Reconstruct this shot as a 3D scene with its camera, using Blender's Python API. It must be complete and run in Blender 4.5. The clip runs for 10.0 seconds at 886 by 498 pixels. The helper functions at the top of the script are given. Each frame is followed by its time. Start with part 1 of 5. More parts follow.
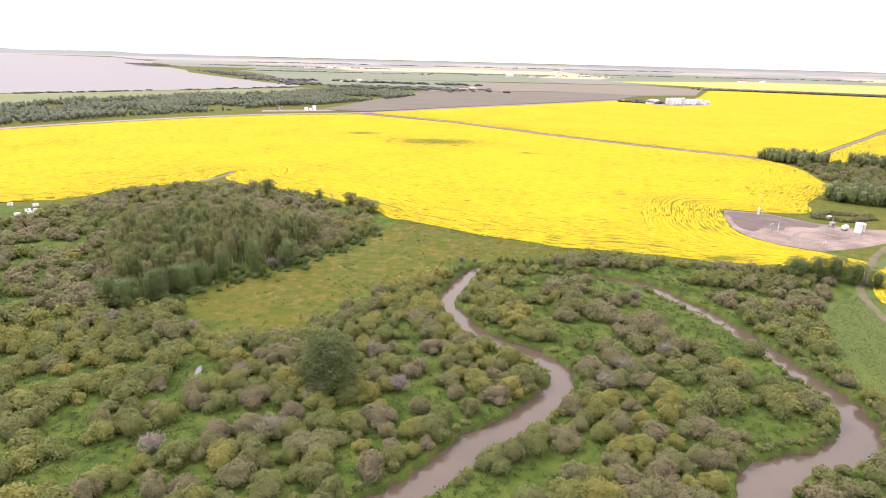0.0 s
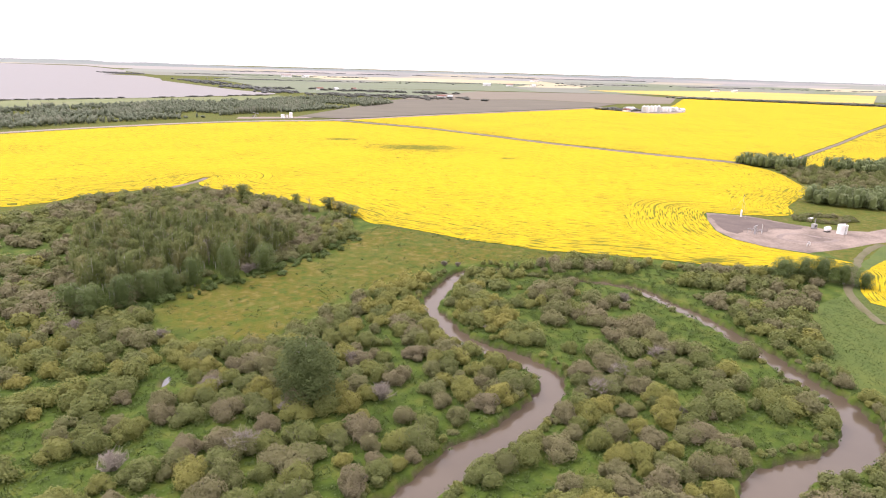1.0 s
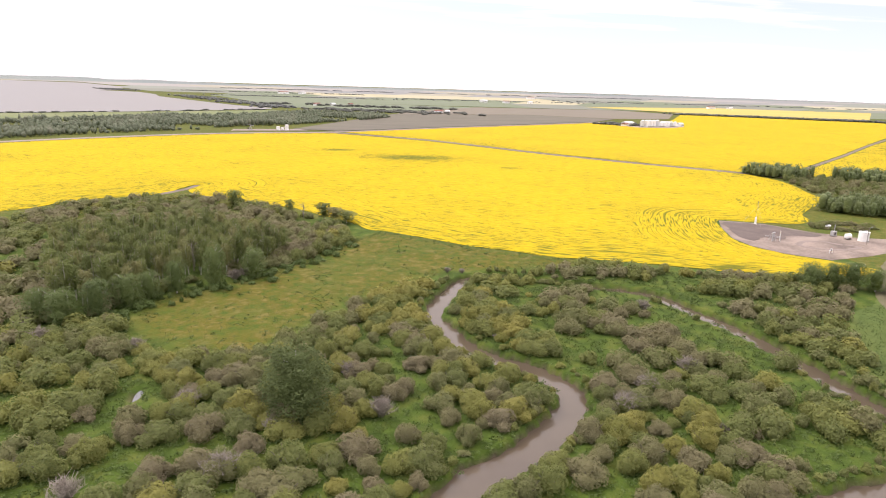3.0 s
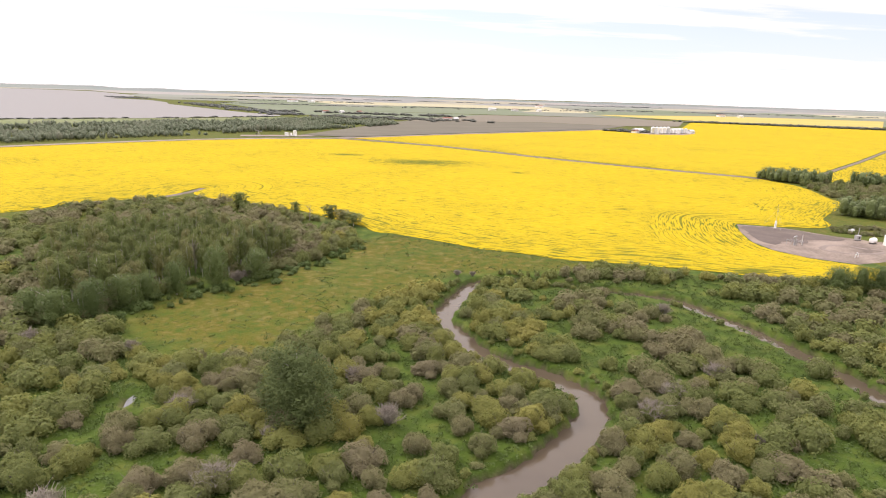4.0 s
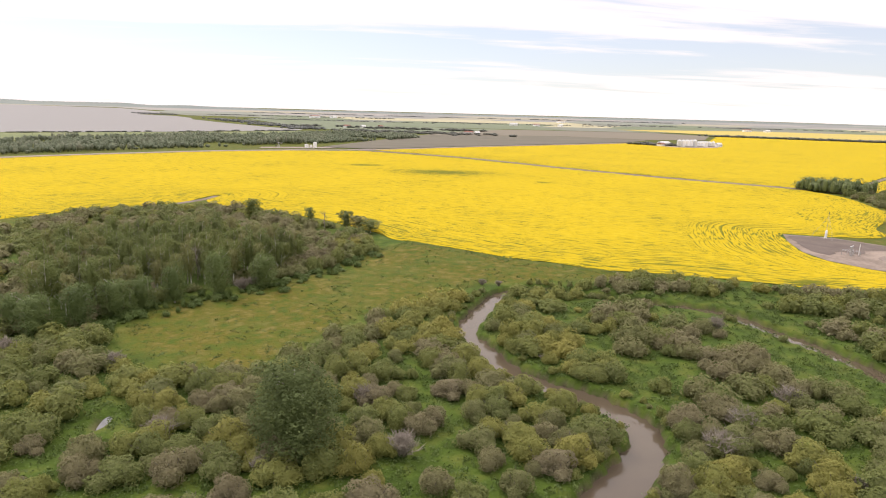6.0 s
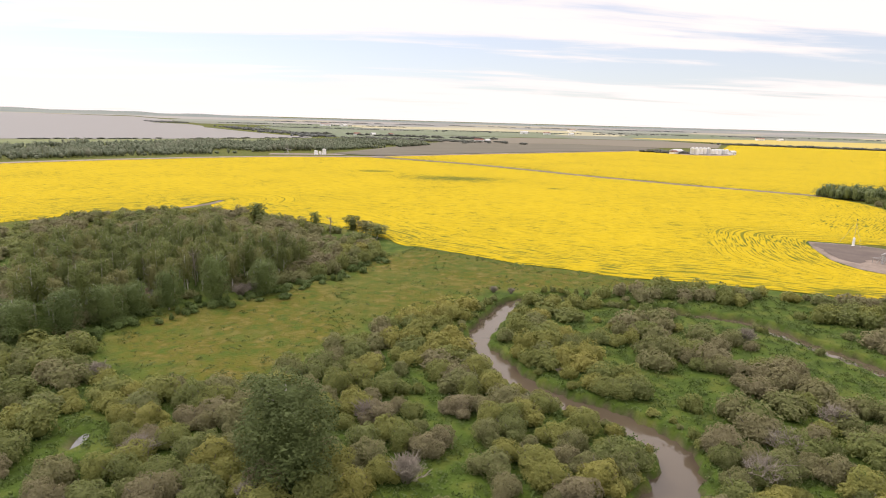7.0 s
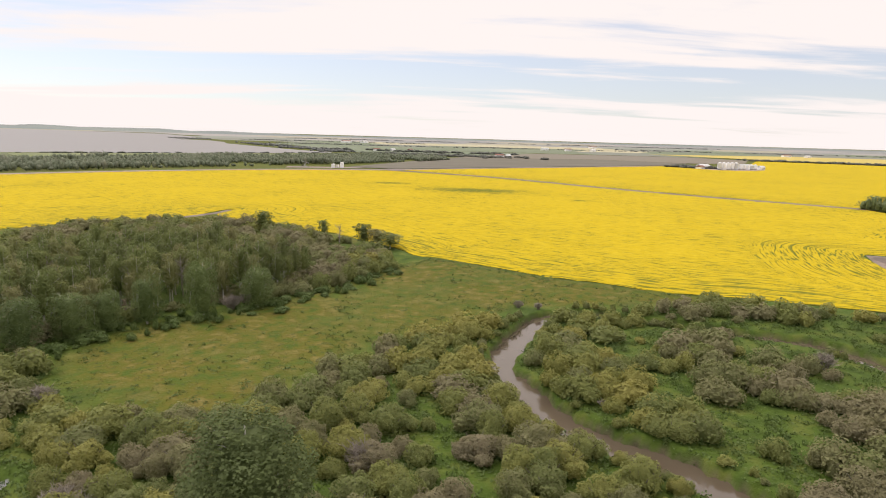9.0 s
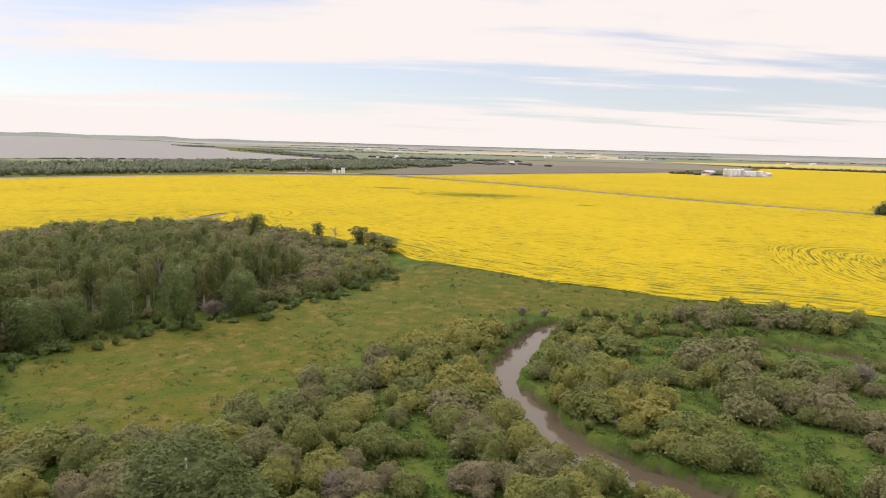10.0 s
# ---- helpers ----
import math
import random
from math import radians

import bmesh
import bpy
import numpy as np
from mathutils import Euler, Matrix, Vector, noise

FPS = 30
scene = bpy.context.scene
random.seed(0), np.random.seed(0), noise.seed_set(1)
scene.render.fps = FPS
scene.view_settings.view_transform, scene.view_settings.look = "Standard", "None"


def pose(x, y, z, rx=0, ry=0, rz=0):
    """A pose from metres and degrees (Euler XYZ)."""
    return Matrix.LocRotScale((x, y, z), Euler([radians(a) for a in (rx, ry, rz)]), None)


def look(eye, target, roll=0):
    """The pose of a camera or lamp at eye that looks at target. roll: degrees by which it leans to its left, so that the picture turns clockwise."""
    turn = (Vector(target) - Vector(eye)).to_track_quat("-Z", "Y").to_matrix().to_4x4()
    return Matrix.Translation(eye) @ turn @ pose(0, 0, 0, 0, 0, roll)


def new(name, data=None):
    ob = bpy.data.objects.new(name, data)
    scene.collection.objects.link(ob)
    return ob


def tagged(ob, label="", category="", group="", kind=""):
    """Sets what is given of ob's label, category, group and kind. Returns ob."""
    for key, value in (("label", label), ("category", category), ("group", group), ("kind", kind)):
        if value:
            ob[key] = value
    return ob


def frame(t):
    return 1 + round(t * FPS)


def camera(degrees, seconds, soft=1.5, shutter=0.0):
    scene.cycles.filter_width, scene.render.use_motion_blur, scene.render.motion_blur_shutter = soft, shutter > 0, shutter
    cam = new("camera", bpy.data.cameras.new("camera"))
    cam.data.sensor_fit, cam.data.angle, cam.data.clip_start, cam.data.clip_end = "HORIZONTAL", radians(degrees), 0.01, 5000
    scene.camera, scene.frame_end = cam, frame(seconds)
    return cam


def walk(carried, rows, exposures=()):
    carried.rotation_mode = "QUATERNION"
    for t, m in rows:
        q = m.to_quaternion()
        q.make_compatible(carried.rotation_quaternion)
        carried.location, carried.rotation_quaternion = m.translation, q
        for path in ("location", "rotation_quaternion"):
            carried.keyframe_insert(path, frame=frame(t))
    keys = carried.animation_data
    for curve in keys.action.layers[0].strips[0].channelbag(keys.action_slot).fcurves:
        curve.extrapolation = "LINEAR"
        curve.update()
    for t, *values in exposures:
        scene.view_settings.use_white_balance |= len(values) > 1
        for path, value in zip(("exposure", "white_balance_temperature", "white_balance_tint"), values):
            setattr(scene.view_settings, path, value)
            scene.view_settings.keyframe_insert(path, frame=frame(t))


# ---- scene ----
cam = camera(71.2, 10.0, soft=1.05)
PATH = [
    (0, (-0.637, 5.099, 58.06), (-0.451, 7.001, 57.47), 1.5),
    (0.5, (-0.82, 7.686, 56.519), (-0.603, 9.589, 55.943), 1.5),
    (1, (-1.087, 10.332, 54.877), (-0.832, 12.235, 54.317), 1.6),
    (1.5, (-1.315, 12.917, 53.366), (-1.038, 14.821, 52.819), 1.6),
    (2, (-1.479, 15.704, 51.735), (-1.194, 17.611, 51.202), 1.7),
    (2.5, (-1.45, 18.426, 50.008), (-1.172, 20.337, 49.489), 1.7),
    (4, (-1.096, 26.716, 45.028), (-0.854, 28.643, 44.548), 1.7),
    (4.5, (-0.873, 29.76, 43.33), (-0.648, 31.692, 42.863), 1.7),
    (5, (-0.641, 32.918, 41.793), (-0.435, 34.855, 41.339), 1.7),
    (5.5, (-0.388, 36.255, 40.64), (-0.198, 38.196, 40.197), 1.6),
    (7, (0.564, 46.983, 37.15), (0.709, 48.936, 36.745), 1.6),
    (7.5, (1.013, 50.726, 36.027), (1.136, 52.683, 35.635), 1.6),
    (8, (1.332, 54.722, 34.713), (1.437, 56.683, 34.334), 1.6),
    (8.5, (1.75, 58.711, 33.449), (1.841, 60.675, 33.083), 1.6),
    (9, (2.143, 62.816, 32.177), (2.224, 64.783, 31.825), 1.6),
    (9.5, (2.654, 67.14, 30.746), (2.731, 69.11, 30.408), 1.7),
    (10, (3.444, 71.442, 29.554), (3.514, 73.414, 29.227), 1.6),
]
walk(cam, [(t, look(eye, target, roll)) for t, eye, target, roll in PATH], [(0, 0.46, 6220, 22), (1, 0.38, 6230, 22), (2.5, 0.24, 6330, 19), (4.5, 0.09, 6480, 15), (5.5, 0.0, 6520, 14), (7.5, -0.13, 6560, 13), (10, -0.26, 6560, 12)])

# ---- sky, sun and exposure ----
world = bpy.data.worlds.new("sky")
scene.world = world
world.use_nodes = True
wn, wl = world.node_tree.nodes, world.node_tree.links
wn.clear()
SUN_ELEVATION, SUN_AZIMUTH = radians(48), radians(-50)   # azimuth from +y towards +x


def wnode(kind, **values):
    n = wn.new(kind)
    for k, v in values.items():
        n.inputs[k].default_value = v
    return n


sky = wn.new("ShaderNodeTexSky")
sky.sky_type, sky.sun_disc = "NISHITA", False
sky.sun_elevation, sky.sun_rotation = SUN_ELEVATION, SUN_AZIMUTH
sky.air_density, sky.dust_density = 1.0, 0.6
scaled = wn.new("ShaderNodeVectorMath")
scaled.operation = "MULTIPLY"
scaled.inputs[1].default_value = (0.125, 0.135, 0.155)
wl.new(sky.outputs[0], scaled.inputs[0])
coord = wn.new("ShaderNodeTexCoord")
split = wn.new("ShaderNodeSeparateXYZ")
wl.new(coord.outputs["Generated"], split.inputs[0])


def sky_maths(op, a, b, c=0.0):
    n = wn.new("ShaderNodeMath")
    n.operation = op
    for i, v in enumerate((a, b, c)):
        if isinstance(v, (int, float)):
            n.inputs[i].default_value = v
        else:
            wl.new(v, n.inputs[i])
    return n.outputs[0]


# the cloud deck as seen on a flat layer overhead: streaks draw together towards the horizon
height = sky_maths("MAXIMUM", split.outputs["Z"], 0.0)
layer = sky_maths("ADD", height, 0.06)
join = wn.new("ShaderNodeCombineXYZ")
wl.new(sky_maths("DIVIDE", split.outputs["X"], layer), join.inputs[0])
wl.new(sky_maths("DIVIDE", split.outputs["Y"], layer), join.inputs[1])
place = wn.new("ShaderNodeMapping")
place.inputs["Location"].default_value = (2.6, 4.3, 0)
place.inputs["Rotation"].default_value = (0, 0, radians(6))
place.inputs["Scale"].default_value = (0.30, 0.95, 0.0)
wl.new(join.outputs[0], place.inputs[0])
cloud = wnode("ShaderNodeTexNoise", Scale=1.0, Detail=8.0, Roughness=0.58, Distortion=0.35)
wl.new(place.outputs[0], cloud.inputs["Vector"])
# a clear strip under the deck, four to seven degrees up
deck = wn.new("ShaderNodeValToRGB")
while len(deck.color_ramp.elements) < 6:
    deck.color_ramp.elements.new(0.5)
for e, (p, v) in zip(deck.color_ramp.elements, ((0.0, 0.72), (0.035, 0.66), (0.075, 0.40), (0.105, 0.44), (0.135, 0.60), (0.30, 0.60))):
    e.position, e.color = p, (v, v, v, 1)
wl.new(height, deck.inputs[0])
cover = sky_maths("ADD", cloud.outputs["Fac"], sky_maths("SUBTRACT", deck.outputs[0], 0.5))
thin = wn.new("ShaderNodeMapRange")
thin.interpolation_type = "SMOOTHSTEP"
thin.inputs["From Min"].default_value, thin.inputs["From Max"].default_value = 0.42, 0.60
thin.inputs["To Min"].default_value, thin.inputs["To Max"].default_value = 0.42, 1.0
wl.new(cover, thin.inputs[0])
blend = wn.new("ShaderNodeMix")
blend.data_type = "RGBA"
blend.inputs[7].default_value = (1.16, 1.085, 1.05, 1)
wl.new(thin.outputs[0], blend.inputs[0])
wl.new(scaled.outputs[0], blend.inputs[6])
# an overcast sky is brightest overhead
zenith = wn.new("ShaderNodeMapRange")
zenith.inputs["From Min"].default_value, zenith.inputs["From Max"].default_value = 0.22, 1.0
zenith.inputs["To Min"].default_value, zenith.inputs["To Max"].default_value = 1.0, 2.5
wl.new(height, zenith.inputs[0])
back = wnode("ShaderNodeBackground")
wl.new(zenith.outputs[0], back.inputs["Strength"])
wl.new(blend.outputs[2], back.inputs["Color"])
out = wn.new("ShaderNodeOutputWorld")
wl.new(back.outputs[0], out.inputs[0])

sun = new("sun", bpy.data.lights.new("sun", "SUN"))
sun.data.energy, sun.data.angle, sun.data.color = 2.0, radians(16), (1.0, 0.94, 0.85)
sun_way = Vector((math.sin(SUN_AZIMUTH) * math.cos(SUN_ELEVATION), math.cos(SUN_AZIMUTH) * math.cos(SUN_ELEVATION), math.sin(SUN_ELEVATION)))
sun.matrix_world = look(sun_way * 100, (0, 0, 0))

rng = np.random.default_rng(7)


# ---- materials ----
def material(name, colours, size=1.0, fine=8.0, rough=0.85, bump=0.0, metal=0.0, stretch=(1, 1, 1), per_object=0.0, per_island=0.0,
             tone="", coords="Object", spec=0.3, glow_through=0.0):
    """A surface of several colours, mixed by noise at two scales; per_object, per_island or a stored tone shifts the mix from piece to piece."""
    m = bpy.data.materials.new(name)
    m.use_nodes = True
    n, l = m.node_tree.nodes, m.node_tree.links
    bsdf = n["Principled BSDF"]
    bsdf.inputs["Roughness"].default_value = rough
    bsdf.inputs["Metallic"].default_value = metal
    bsdf.inputs["Specular IOR Level"].default_value = spec
    tc, mp = n.new("ShaderNodeTexCoord"), n.new("ShaderNodeMapping")
    mp.inputs["Scale"].default_value = stretch
    if coords == "World":
        geo = n.new("ShaderNodeNewGeometry")
        l.new(geo.outputs["Position"], mp.inputs[0])
    else:
        l.new(tc.outputs[coords], mp.inputs[0])
    a, b = n.new("ShaderNodeTexNoise"), n.new("ShaderNodeTexNoise")
    a.inputs["Scale"].default_value, a.inputs["Detail"].default_value = 1.0 / size, 5
    b.inputs["Scale"].default_value, b.inputs["Detail"].default_value = fine / size, 3
    l.new(mp.outputs[0], a.inputs["Vector"])
    l.new(mp.outputs[0], b.inputs["Vector"])
    mix = n.new("ShaderNodeMath")
    mix.operation = "MULTIPLY_ADD"
    l.new(b.outputs["Fac"], mix.inputs[0])
    mix.inputs[1].default_value = 0.45
    half = n.new("ShaderNodeMath")
    half.operation = "MULTIPLY_ADD"
    l.new(a.outputs["Fac"], half.inputs[0])
    half.inputs[1].default_value, half.inputs[2].default_value = 1.1, -0.27
    l.new(half.outputs[0], mix.inputs[2])
    value = mix.outputs[0]

    def shifted(value, source, amount):
        s = n.new("ShaderNodeMath")
        s.operation = "MULTIPLY_ADD"
        l.new(source, s.inputs[0])
        s.inputs[1].default_value = amount
        t = n.new("ShaderNodeMath")
        t.operation = "MULTIPLY_ADD"
        l.new(value, t.inputs[0])
        t.inputs[1].default_value = 1 - amount
        t.inputs[2].default_value = 0
        l.new(t.outputs[0], s.inputs[2])
        return s.outputs[0]

    if per_object:
        info = n.new("ShaderNodeObjectInfo")
        value = shifted(value, info.outputs["Random"], per_object)
    if tone:
        att = n.new("ShaderNodeAttribute")
        att.attribute_name = tone
        value = shifted(value, att.outputs["Fac"], per_object or 0.7)
    if per_island:
        geo = n.new("ShaderNodeNewGeometry")
        value = shifted(value, geo.outputs["Random Per Island"], per_island)
    ramp = n.new("ShaderNodeValToRGB")
    while len(ramp.color_ramp.elements) < len(colours):
        ramp.color_ramp.elements.new(0.5)
    for i, (e, c) in enumerate(zip(ramp.color_ramp.elements, colours)):
        e.position = 0.12 + 0.76 * i / max(1, len(colours) - 1)
        e.color = (*c, 1)
    l.new(value, ramp.inputs[0])
    l.new(ramp.outputs[0], bsdf.inputs["Base Color"])
    if glow_through:
        thin_leaf, both = n.new("ShaderNodeBsdfTranslucent"), n.new("ShaderNodeMixShader")
        both.inputs[0].default_value = glow_through
        l.new(ramp.outputs[0], thin_leaf.inputs["Color"])
        l.new(bsdf.outputs[0], both.inputs[1])
        l.new(thin_leaf.outputs[0], both.inputs[2])
        l.new(both.outputs[0], n["Material Output"].inputs["Surface"])
    if bump:
        bp = n.new("ShaderNodeBump")
        bp.inputs["Strength"].default_value = 0.6
        bp.inputs["Distance"].default_value = bump
        l.new(b.outputs["Fac"], bp.inputs["Height"])
        l.new(bp.outputs[0], bsdf.inputs["Normal"])
    return m


# willow leaves run from grey green through olive to yellow green, some reddish grey
WILLOW = [(0.221, 0.188, 0.113), (0.207, 0.196, 0.091), (0.153, 0.178, 0.053), (0.211, 0.221, 0.058), (0.270, 0.251, 0.063)]
ASPEN = [(0.119, 0.134, 0.044), (0.134, 0.163, 0.046), (0.165, 0.189, 0.053), (0.226, 0.204, 0.088)]
POPLAR = [(0.072, 0.094, 0.031), (0.100, 0.128, 0.039), (0.133, 0.159, 0.053)]
M = {
    "willow_leaf": material("willow_leaf", WILLOW, 3.0, 22, per_object=0.74, per_island=0.10, rough=0.7, bump=0.08, glow_through=0.4),
    "willow_leaf_mass": material("willow_leaf_mass", WILLOW, 3.0, 22, tone="tone", per_object=0.74, per_island=0.10, rough=0.7, bump=0.08, glow_through=0.4),
    "aspen_leaf": material("aspen_leaf", ASPEN, 3.0, 22, bump=0.1, per_object=0.75, per_island=0.15, rough=0.65, glow_through=0.38),
    "aspen_leaf_mass": material("aspen_leaf_mass", ASPEN, 3.0, 22, bump=0.1, tone="tone", per_object=0.6, per_island=0.15, rough=0.65, glow_through=0.38),
    "poplar_leaf": material("poplar_leaf", POPLAR, 3.0, 22, bump=0.1, per_object=0.3, per_island=0.15, rough=0.75, glow_through=0.38),
    # leaf of the farthest trees, paled to blue grey as painted haze
    "plain_leaf_hazed": material("plain_leaf_hazed", [(0.263, 0.272, 0.269), (0.297, 0.305, 0.302)], 30.0, 6, tone="tone", per_object=0.6, rough=0.9, glow_through=0.4),
    "young_poplar_leaf": material("young_poplar_leaf", [(0.088, 0.125, 0.038), (0.118, 0.158, 0.046), (0.150, 0.188, 0.056)], 3.0, 22, bump=0.1, per_object=0.45, per_island=0.15, rough=0.6, glow_through=0.4),
    "poplar_leaf_mass": material("poplar_leaf_mass", POPLAR, 3.0, 22, bump=0.1, tone="tone", per_object=0.5, per_island=0.15, rough=0.6),
    # distant tree leaves, greyed step by step to put haze into the colour
    "far_leaf_hazed": material("far_leaf_hazed", [(0.140, 0.168, 0.105), (0.185, 0.210, 0.136), (0.255, 0.250, 0.180)], 6.0, 6, tone="tone", per_object=0.6, rough=0.8, glow_through=0.4),
    "shelter_leaf_hazed": material("shelter_leaf_hazed", [(0.174, 0.182, 0.171), (0.196, 0.204, 0.190), (0.218, 0.224, 0.213)], 20.0, 6, tone="tone", per_object=0.6, rough=0.9, glow_through=0.4),
    "belt_leaf_hazed": material("belt_leaf_hazed", [(0.134, 0.143, 0.120), (0.157, 0.162, 0.137), (0.185, 0.188, 0.160)], 9.0, 6, tone="tone", per_object=0.6, rough=0.8, glow_through=0.4),
    "aspen_bark": material("aspen_bark", [(0.16, 0.14, 0.11), (0.42, 0.40, 0.34), (0.55, 0.53, 0.47)], 0.6, 6, rough=0.8),
    "willow_bark": material("willow_bark", [(0.09, 0.075, 0.06), (0.2, 0.17, 0.14)], 0.3, 6),
    "dead_twig": material("dead_twig", [(0.19, 0.162, 0.128), (0.27, 0.235, 0.192), (0.34, 0.30, 0.25)], 0.8, 6, per_object=0.3, rough=0.9),
    "grass_tuft": material("grass_tuft", [(0.048, 0.076, 0.017), (0.068, 0.102, 0.022), (0.100, 0.120, 0.034)], 14, 6, coords="World", per_island=0.4),
    "tussock": material("tussock", [(0.070, 0.084, 0.017), (0.106, 0.108, 0.025), (0.143, 0.126, 0.042)], 11, 6, coords="World", per_island=0.3),
    "herb_leaf": material("herb_leaf", [(0.066, 0.102, 0.024), (0.088, 0.128, 0.030), (0.120, 0.145, 0.042)], 6.0, 9, tone="tone", per_object=0.4, per_island=0.4, rough=0.7, glow_through=0.2),
    "gravel": material("gravel", [(0.162, 0.126, 0.106), (0.224, 0.179, 0.154), (0.269, 0.224, 0.196)], 9, 12, coords="World", bump=0.02),
    "worn_grass": material("worn_grass", [(0.070, 0.082, 0.022), (0.092, 0.088, 0.038), (0.118, 0.104, 0.058), (0.085, 0.088, 0.028)], 5, 9, coords="World"),
    "loop_soil": material("loop_soil", [(0.134, 0.104, 0.087), (0.190, 0.152, 0.130), (0.235, 0.190, 0.165)], 5, 9, coords="World"),
    "pad_gravel": material("pad_gravel", [(0.073, 0.055, 0.045), (0.134, 0.104, 0.084), (0.241, 0.190, 0.154), (0.280, 0.227, 0.188)], 13, 14, coords="World", bump=0.03),
    "track_soil": material("track_soil", [(0.090, 0.067, 0.053), (0.151, 0.120, 0.098), (0.185, 0.151, 0.123)], 6, 9, coords="World", bump=0.03),
    "plough_dark": material("plough_dark", [(0.078, 0.068, 0.047), (0.103, 0.091, 0.064), (0.125, 0.114, 0.080)], 90, 9, coords="World", stretch=(1, 3, 1)),
    "plough_pale": material("plough_pale", [(0.123, 0.104, 0.073), (0.148, 0.126, 0.092), (0.140, 0.132, 0.084)], 120, 9, coords="World", stretch=(1, 3, 1)),
    # far field colours, washed out to carry the haze of distance
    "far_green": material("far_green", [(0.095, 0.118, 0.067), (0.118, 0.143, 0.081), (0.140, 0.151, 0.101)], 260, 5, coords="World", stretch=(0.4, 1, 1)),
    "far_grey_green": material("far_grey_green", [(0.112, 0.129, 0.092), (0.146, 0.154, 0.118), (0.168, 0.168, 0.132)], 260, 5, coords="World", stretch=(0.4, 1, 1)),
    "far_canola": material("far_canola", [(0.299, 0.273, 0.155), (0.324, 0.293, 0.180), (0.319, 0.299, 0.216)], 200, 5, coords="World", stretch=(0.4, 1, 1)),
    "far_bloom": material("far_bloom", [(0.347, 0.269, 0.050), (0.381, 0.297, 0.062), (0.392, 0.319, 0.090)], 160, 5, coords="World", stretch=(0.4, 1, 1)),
    "pasture": material("pasture", [(0.045, 0.076, 0.010), (0.060, 0.092, 0.012), (0.080, 0.104, 0.014), (0.135, 0.128, 0.020)], 11, 16, coords="World", bump=0.08, stretch=(1.0, 0.4, 1)),
    # wooded hills tinted blue grey, the haze painted into their colour
    "ridge_hazed": material("ridge_hazed", [(0.118, 0.142, 0.138), (0.140, 0.165, 0.155), (0.185, 0.195, 0.165)], 260, 6, coords="World", stretch=(0.25, 1, 2)),
    "marsh": material("marsh", [(0.095, 0.112, 0.042), (0.123, 0.146, 0.048), (0.151, 0.151, 0.073)], 60, 7, coords="World"),
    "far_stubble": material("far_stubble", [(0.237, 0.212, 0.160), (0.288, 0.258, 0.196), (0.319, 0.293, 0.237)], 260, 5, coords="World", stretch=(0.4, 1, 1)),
    # greyer copies of these fields, painted for thicker haze beyond 3.5 km
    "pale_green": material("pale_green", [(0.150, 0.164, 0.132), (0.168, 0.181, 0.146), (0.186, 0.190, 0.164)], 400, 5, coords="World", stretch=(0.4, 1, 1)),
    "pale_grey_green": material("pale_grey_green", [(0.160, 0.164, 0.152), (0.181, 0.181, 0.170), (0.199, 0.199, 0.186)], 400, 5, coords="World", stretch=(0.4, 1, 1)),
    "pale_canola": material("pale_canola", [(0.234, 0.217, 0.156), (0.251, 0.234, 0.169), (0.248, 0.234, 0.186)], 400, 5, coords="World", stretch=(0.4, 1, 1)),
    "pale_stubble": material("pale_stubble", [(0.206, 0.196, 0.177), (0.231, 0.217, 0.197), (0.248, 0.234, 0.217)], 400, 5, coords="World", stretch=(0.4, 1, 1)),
    "pad_soil": material("pad_soil", [(0.073, 0.055, 0.048), (0.104, 0.080, 0.068), (0.140, 0.109, 0.092)], 6, 9, coords="World", bump=0.03),
    "white_paint": material("white_paint", [(0.68, 0.66, 0.62), (0.8, 0.79, 0.76), (0.84, 0.83, 0.80)], 2.0, 5, rough=0.45, spec=0.5),
    "galvanised": material("galvanised", [(0.50, 0.51, 0.52), (0.66, 0.67, 0.68)], 1.5, 5, rough=0.4, metal=0.55),
    "steel_dark": material("steel_dark", [(0.07, 0.065, 0.06), (0.15, 0.135, 0.12)], 0.8, 5, rough=0.6, metal=0.3),
    "steel_grey": material("steel_grey", [(0.30, 0.29, 0.28), (0.44, 0.43, 0.42)], 0.8, 5, rough=0.5, metal=0.2),
    "roof_tin": material("roof_tin", [(0.42, 0.42, 0.42), (0.58, 0.58, 0.57)], 2.0, 5, rough=0.4, metal=0.4),
    "roof_red": material("roof_red", [(0.16, 0.075, 0.06), (0.24, 0.12, 0.09)], 2.0, 5),
    "pole_wood": material("pole_wood", [(0.12, 0.095, 0.07), (0.24, 0.2, 0.16)], 0.5, 7),
    "pallet_wood": material("pallet_wood", [(0.26, 0.2, 0.14), (0.40, 0.32, 0.24)], 0.5, 7),
    "glass_dark": material("glass_dark", [(0.03, 0.035, 0.04), (0.05, 0.055, 0.06)], 1.0, 5, rough=0.08, spec=0.6),
}


